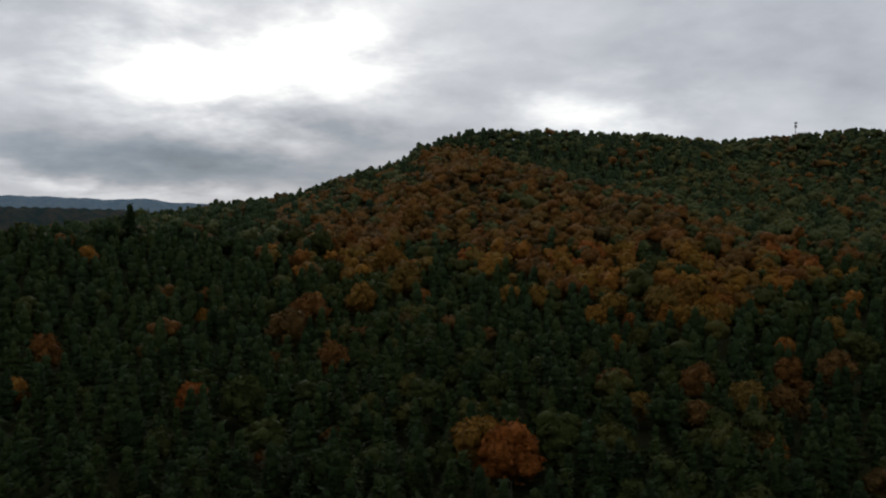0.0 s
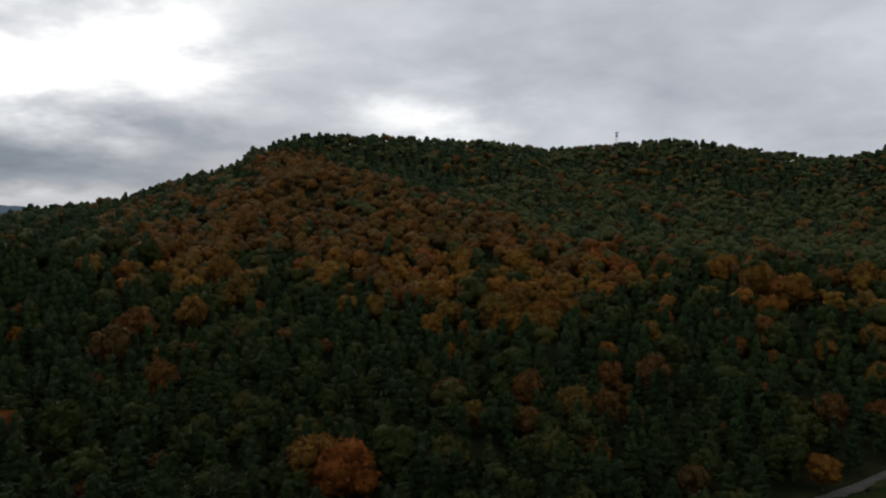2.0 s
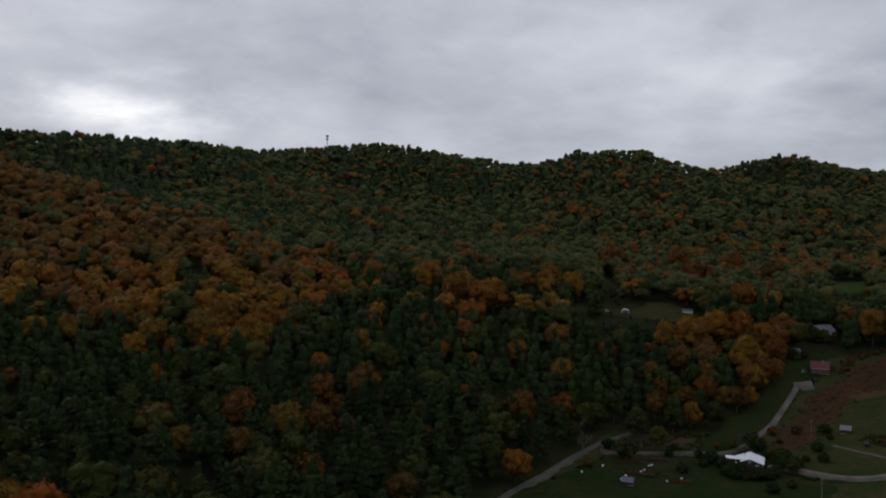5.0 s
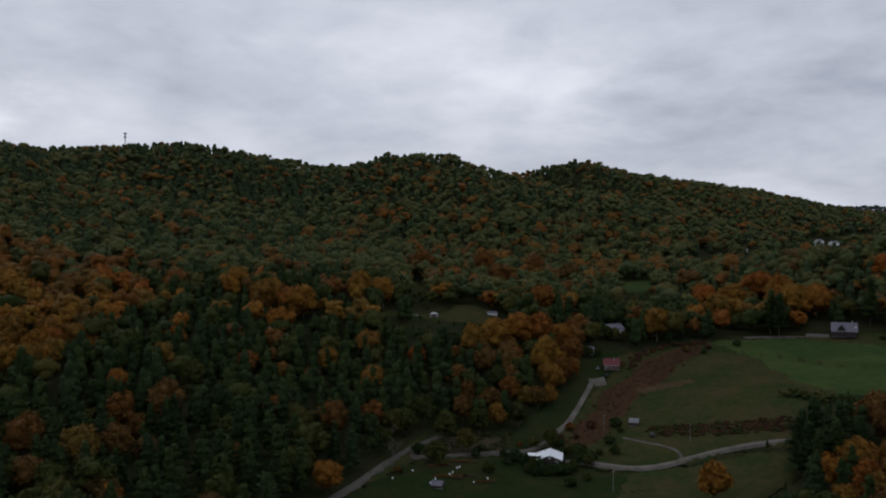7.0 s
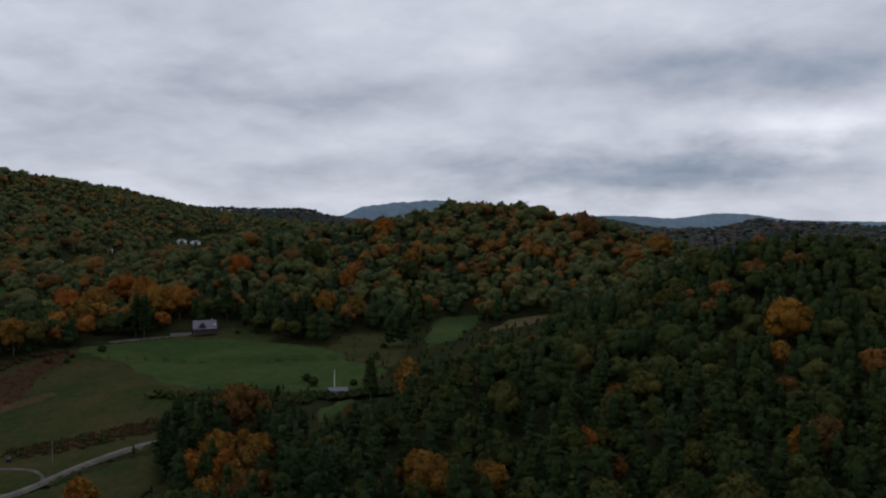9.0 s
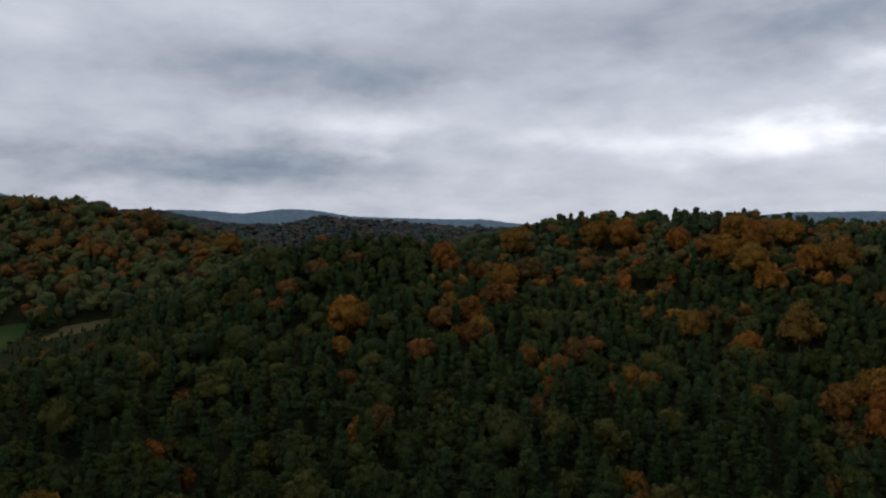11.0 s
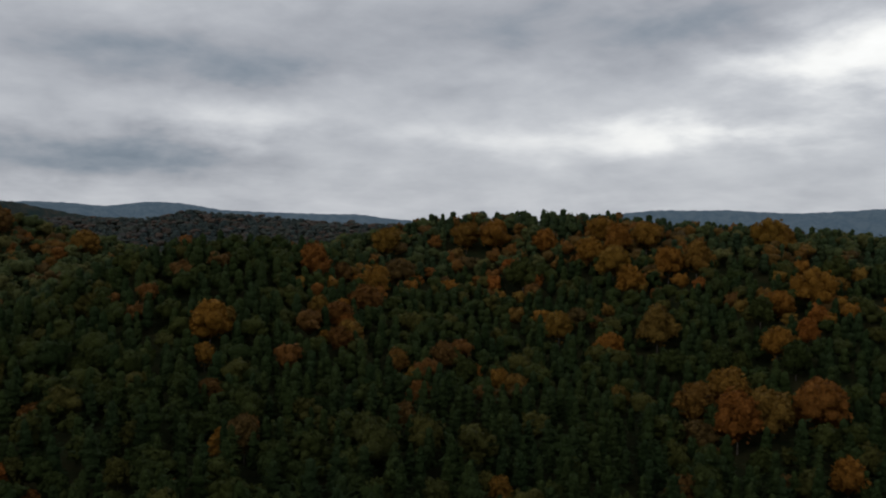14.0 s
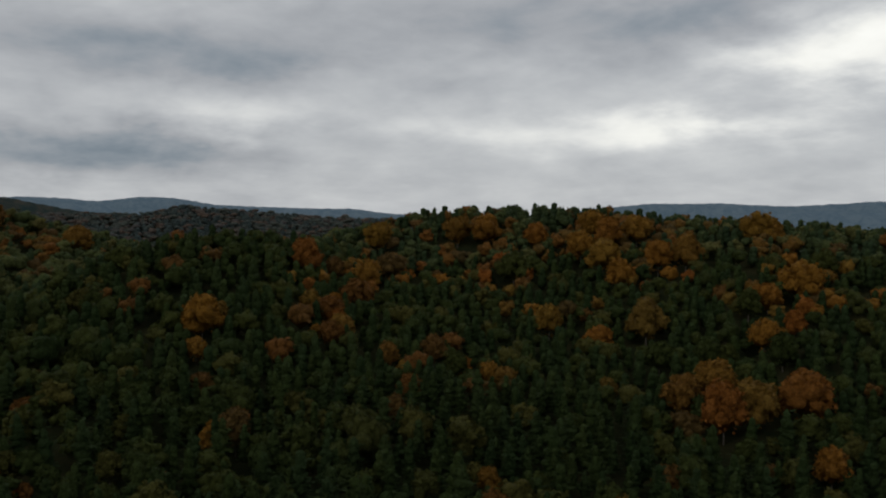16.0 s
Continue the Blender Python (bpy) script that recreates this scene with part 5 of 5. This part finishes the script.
def hoop_house(x, y, turn):
    """An arched greenhouse with a white film cover."""
    h = new("hoop_house")
    h.matrix_world = pose(x, y, float(land(x, y)), 0, 0, -turn)
    tagged(h, "arched white greenhouse in a clearing", "greenhouse")
    arc = [(2.7 * math.cos(math.pi * k / 12), 2.5 * math.sin(math.pi * k / 12)) for k in range(13)]

    def cover(bm):
        rows = [[bm.verts.new((a, yy, b)) for a, b in arc] for yy in (-5, 5)] + [[bm.verts.new((a * 0.97, yy, b * 0.97)) for a, b in arc] for yy in (-5, 5)]
        for k in range(12):
            for r0, r1 in ((0, 1), (3, 2), (1, 3), (2, 0)):
                bm.faces.new((rows[r0][k], rows[r0][k + 1], rows[r1][k + 1], rows[r1][k]))
        bmesh.ops.recalc_face_normals(bm, faces=bm.faces)
    part("cover", made(cover), WHITE_PAINT, h)
    for yy in (-5.05, -2.5, 0, 2.5, 5.05):
        bm = bmesh.new()
        for (a, b), (c, d) in zip(arc, arc[1:]):
            rod(bm, (a * 1.01, yy, b * 1.01), (c * 1.01, yy, d * 1.01), 0.08, 0.08, 6)
        part("hoop", bm, STEEL, h)

    def end(bm):
        bm.faces.new([bm.verts.new((a * 0.97, -4.9, b * 0.97)) for a, b in arc])
    part("end_wall", made(end), GREY_WOOD, h)
    part("door", boxes((-0.7, 0.7, -5.0, -4.85, 0, 1.9)), DARK_WOOD, h)


hoop_house(377, 412, 42)


def car(x, y, turn, mat, label, z=0.45):
    """A parked car: lower body, cabin, windows, wheels with rims."""
    c = new("parked_car")
    c.matrix_world = pose(x, y, float(land(x, y)) + z, 0, 0, -turn)
    tagged(c, label, "car")
    bm = bmesh.new()
    box(bm, -0.9, 0.9, -2.2, 2.2, 0.35, 0.95, 0.14)
    part("body", bm, mat, c, smooth=False)
    bm = bmesh.new()
    v = [bm.verts.new(p) for p in ((-0.82, -1.7, 0.93), (0.82, -1.7, 0.93), (0.82, 1.1, 0.93), (-0.82, 1.1, 0.93), (-0.66, -1.2, 1.5), (0.66, -1.2, 1.5), (0.66, 0.4, 1.5), (-0.66, 0.4, 1.5))]
    for f in ((0, 1, 2, 3), (4, 7, 6, 5), (0, 4, 5, 1), (1, 5, 6, 2), (2, 6, 7, 3), (3, 7, 4, 0)):
        bm.faces.new([v[k] for k in f])
    part("cabin", bm, GLASS, c, "dark glass cabin")
    part("roof_panel", boxes((-0.64, 0.64, -1.18, 0.38, 1.49, 1.55)), mat, c)
    for sx in (-1, 1):
        part("headlight", boxes((sx * 0.72 - 0.16, sx * 0.72 + 0.16, 2.17, 2.23, 0.62, 0.8)), WHITE_PAINT, c)
        part("tail_light", boxes((sx * 0.74 - 0.13, sx * 0.74 + 0.13, -2.23, -2.17, 0.62, 0.82)), RED_ROOF, c)
        for sy in (-1.35, 1.35):
            wheel = part("wheel", made(rod, (sx * 0.72, sy, 0.33), (sx * 0.93, sy, 0.33), 0.33, 0.33, 16), BLACK, c)
            part("rim", made(rod, (sx * 0.9, sy, 0.33), (sx * 0.95, sy, 0.33), 0.19, 0.19, 10), STEEL, wheel)


SILVER = plain("silver_car_paint", (0.45, 0.46, 0.48), 0.25, 0.3)
car(386.5, 281, 20, DARK_PAINT, "dark parked car on the gravel lot", 0.84)
car(393, 291, 80, SILVER, "silver car parked beside the red house", 0.02)
car(424, 74, 160, SILVER, "silver car parked at the woods' edge", 0.02)
car(331, 214.5, 60, DARK_PAINT, "dark car parked by the loop drive", 0.46)
car(366, 417, 60, SILVER, "pale car parked near the greenhouse", 0.02)
car(545, 336, 110, SILVER, "pale parked car far up the valley", 0.02)


def pole(x, y, height, label, arm=True, mat=None):
    p = new("utility_pole" if arm else "white_pole")
    p.matrix_world = pose(x, y, float(land(x, y)) - 0.5, 0, 0, 20)
    tagged(p, label, "pole")
    part("shaft", made(rod, (0, 0, 0), (0, 0, height + 0.5), 0.17, 0.11, 10), mat or GREY_WOOD, p)
    if arm:
        part("crossarm", boxes((-1.1, 1.1, -0.06, 0.06, height - 0.5, height - 0.36)), GREY_WOOD, p)
        for s in (-1.0, -0.4, 0.4, 1.0):
            part("insulator", made(rod, (s, 0, height - 0.36), (s, 0, height - 0.16), 0.05, 0.03, 8), WHITE_PAINT, p)
    else:
        part("top_knob", made(rod, (0, 0, height + 0.5), (0, 0, height + 0.75), 0.14, 0.05, 8), mat or GREY_WOOD, p)


pole(329.7, 240.2, 8.5, "grey wooden utility pole among red brush")
pole(328.4, 193.7, 9.5, "grey wooden utility pole beside the gravel road")
pole(276, 196, 9.5, "grey wooden utility pole in the roadside grass")
pole(431.6, 100.9, 9.0, "tall white pole in the meadow beside a shed", False, WHITE_PAINT)


def mast(x, y, height):
    """A lattice mast with antennas above the trees of the ridge."""
    m = new("radio_mast")
    m.matrix_world = pose(x, y, float(land(x, y)), 0, 0, 15)
    tagged(m, "grey lattice radio mast with antennas on the ridge", "mast")
    legs = [(1.1 * math.cos(g), 1.1 * math.sin(g)) for g in (0.5, 2.6, 4.7)]
    for a, b in legs:
        part("leg", made(rod, (a, b, 0), (a * 0.5, b * 0.5, height), 0.22, 0.16, 6), WIRE, m)
    bm = bmesh.new()
    for k in range(int(height / 2)):
        f0, f1 = 1 - k * 1.0 / height, 1 - (k + 1) * 1.0 / height
        for (a, b), (c, d) in zip(legs, legs[1:] + legs[:1]):
            rod(bm, (a * f0, b * f0, 2 * k), (c * f1, d * f1, 2 * k + 2), 0.07, 0.07, 4)
    part("bracing", bm, WIRE, m)
    for k in range(9):
        g = 6.283 * k / 9
        part("antenna_panel", boxes((1.9 * math.cos(g) - 0.35, 1.9 * math.cos(g) + 0.35, 1.9 * math.sin(g) - 0.35, 1.9 * math.sin(g) + 0.35, height - 2.2, height)), WIRE, m)
    for k in range(6):
        g = 6.283 * k / 6
        part("antenna_panel", boxes((1.6 * math.cos(g) - 0.4, 1.6 * math.cos(g) + 0.4, 1.6 * math.sin(g) - 0.4, 1.6 * math.sin(g) + 0.4, height - 8.5, height - 5.0)), STEEL, m, "pale antenna panel")
    part("platform", made(rod, (0, 0, height - 2.6), (0, 0, height - 2.3), 2.2, 2.2, 14), WIRE, m)


MAST = polar(22.45, 1470, 0)
mast(MAST[0], MAST[1], 33.0)

# beehives, buckets and pots in the garden
rng = np.random.default_rng(12)
HIVES = [(222.3, 267), (250.3, 274), (253.3, 272.7), (252.4, 258.5), (246.6, 256.6), (244.1, 256), (247.4, 244.9), (233.6, 267.3), (232.4, 255), (254.5, 243.9), (250.9, 258.6), (236.5, 256.5)]
for k, (x, y) in enumerate(HIVES):
    hive = new("garden_box")
    hive.matrix_world = pose(x, y, float(land(x, y)) + 0.44, 0, 0, 37 * k)
    tagged(hive, "small white garden box on the lawn", "box", "white boxes of the garden")
    part("crate", boxes((-0.28, 0.28, -0.28, 0.28, 0, 0.5)), WHITE_PAINT, hive)
    part("lid", boxes((-0.33, 0.33, -0.33, 0.33, 0.51, 0.6)), WHITE_PAINT, hive)

BEDS = [((240, 268), (251, 262)), ((236, 262), (246, 250)), ((241, 256), (252, 249)), ((252, 266), (262, 258)), ((246, 246), (256, 240))]
for (ax, ay), (bx, by) in BEDS:
    c, s = ((ax + bx) / 2, (ay + by) / 2), math.degrees(math.atan2(by - ay, bx - ax))
    b = new("garden_bed")
    b.matrix_world = pose(c[0], c[1], float(land(*c)) + 0.44, 0, 0, s)
    tagged(b, "dark soil garden bed with withered plants", "garden bed", "garden beds")
    half = math.dist((ax, ay), (bx, by)) / 2
    part("soil", boxes((-half, half, -1.0, 1.0, -0.3, 0.25)), EARTH, b)
    v, q = broadleaf(int(half * 10), 60, 0.4, 1, 0.9, 1.8, 0.1, 5)
    v[:, 0] *= half / 1.1
    mesh_object("withered_plant", v, q, RUST, b)


# ---- shrubs ----
def shrub(x, y, size, mat, label, seed):
    s = new("shrub")
    s.matrix_world = pose(x, y, float(land(x, y)) - 0.1, 0, 0, 40 * seed) @ Matrix.Diagonal((size, size, size, 1))
    tagged(s, label, "shrub", "shrubs of the valley")
    if (mat.name, seed % 3) not in SHRUBS:
        SHRUBS[mat.name, seed % 3] = mesh_data("leaves", *broadleaf(70 + seed % 3, 150, 0.5, 1, 3.6, 4.2, 0.0, 7), mat)
        SHRUBS["stem"] = trunk_mesh("stem", 2.6, 0.12, 4, 3)
    for name, me in (("leaves", SHRUBS[mat.name, seed % 3]), ("stem", SHRUBS["stem"])):
        ob = new(name, me)
        ob.parent = s


SHRUBS = {}
FARM_SHRUBS = [
    (300.0, 234.2), (294.6, 227.2), (299.4, 228.2), (292.9, 221.0), (305.5, 234.1), (297.9, 223.3), (276.7, 255.8), (276.2, 249.9), (277.9, 244.6), (277.4, 238.7), (271.6, 248.4), (280.2, 237.2),
    (319.8, 228.5), (316.5, 227.5), (281.5, 252.0), (284.6, 223.3), (282.6, 225.7), (280.7, 228.1), (278.7, 230.4), (276.7, 232.8), (274.7, 235.2), (272.8, 237.6), (280.9, 222.3), (278.0, 225.8),
    (275.0, 229.4), (272.0, 233.0), (298, 239), (301, 234), (297, 231), (304, 246), (303, 238), (300, 231),
]
FIELD_SHRUBS = [
    (284, 227), (278, 229), (290, 226), (278, 244), (304.5, 224), (308, 218), (272, 265), (259.5, 248), (275.5, 291), (272, 214), (280, 212), (296, 224),
    (276, 236), (296, 255), (266, 262), (247, 279), (452, 259), (480, 253), (519, 91), (498, 92), (549, 195), (556, 186), (572, 163), (576, 148),
    (578, 93), (584, 86), (578, 78), (336, 238), (331, 232), (440, 118), (436, 92), (431, 112),
]
for k, (x, y) in enumerate(FARM_SHRUBS + FIELD_SHRUBS):
    shrub(x, y, (0.9, 1.25, 1.05, 1.5)[k % 4], NEEDLES if k % 3 else OLIVE, "dark green rounded shrub on grass", k)
RED_SHRUBS = [(306, 250), (324, 256), (311, 251), (291.6, 259), (330, 248), (228, 270), (316, 246), (448, 268), (462, 262)]
for k, (x, y) in enumerate(RED_SHRUBS):
    shrub(x, y, (0.8, 1.2, 1.0)[k % 3], RUST if k % 2 else RED_BRUSH, "rust-red autumn shrub in rough grass", k)

brush("hedge_brush", spots_along([(337.7, 215.7), (341.8, 202.2), (347.7, 188.9), (354.8, 176.6), (363.5, 164.3)], 12, 1.15, 4), RED_BRUSH, "reddish hedge of brush above the gravel road", (0.4, 1.0))
brush("hedge_brush", spots_along([(337.7, 215.7), (341.8, 202.2), (347.7, 188.9), (354.8, 176.6), (363.5, 164.3)], 12, 2.6, 14), OLIVE, "olive bushes of the hedge above the gravel road", (0.6, 1.4))
brush("hedge_brush", spots_along([(396.3, 178.4), (394.6, 162.0), (396.5, 145.8), (397.6, 126.5), (405.9, 109.4)], 9, 2.2, 5), OLIVE, "dark hedge below the meadow", (1.0, 2.2))
brush("hedge_brush", spots_along([(408.9, 110.2), (415.0, 94.6), (420.6, 78.6), (427.6, 62.5), (445.4, 47.2)], 9, 2.2, 11), NEEDLES, "dark green thicket at the meadow's foot", (1.0, 2.4))
brush("hedge_brush", spots_along([(405, 279), (419, 283), (443, 282), (470, 271)], 7, 2.4, 6), RED_BRUSH, "red-brown hedge along the meadow's edge", (0.8, 1.5))
brush("dry_brush", spots_in(CLEARINGS["field_edge"], 7.0, 7, 0.4), OLIVE, "scattered low brush at the field edge", (0.4, 1.0))
brush("dry_brush", spots_in(CLEARINGS["yard"], 3.5, 9, 0.7), OLIVE, "weeds and brush of the farm yard", (0.5, 1.3))


def bare_tree(x, y, height, label, seed):
    """A leafless tree: trunk, limbs and twigs."""
    rng = np.random.default_rng(seed)
    t = new("bare_tree")
    t.matrix_world = pose(x, y, float(land(x, y)) - 0.3)
    tagged(t, label, "tree", "bare trees")
    trunk, twigs = bmesh.new(), bmesh.new()
    rod(trunk, (0, 0, 0), (0.2, 0, height * 0.5), 0.28, 0.16, 7)

    def grow(a, way, length, r, depth):
        b = a + way * length
        rod(trunk if depth < 2 else twigs, a, b, r, r * 0.6, 5 if depth < 2 else 3)
        if depth < 4:
            for _ in range(3):
                side = Vector(rng.standard_normal(3)) * 0.55
                grow(b, (way + side + Vector((0, 0, 0.15))).normalized(), length * 0.68, r * 0.55, depth + 1)
    for k in range(6):
        g = 1.05 * k
        grow(Vector((0.1, 0, height * rng.uniform(0.28, 0.5))), Vector((0.6 * math.cos(g), 0.6 * math.sin(g), 0.9)).normalized(), height * 0.2, 0.13, 1)
    part("trunk", trunk, BARK, t)
    part("twigs", twigs, BARK, t, "fine grey leafless twigs")


bare_tree(6.8, 290.9, 19, "grey leafless tree beside an orange maple", 3)
bare_tree(-60.5, 291.5, 15, "grey leafless tree among pines", 5)
bare_tree(230, 276, 14, "grey leafless roadside tree", 7)
bare_tree(240, 291, 13, "grey leafless roadside tree", 9)
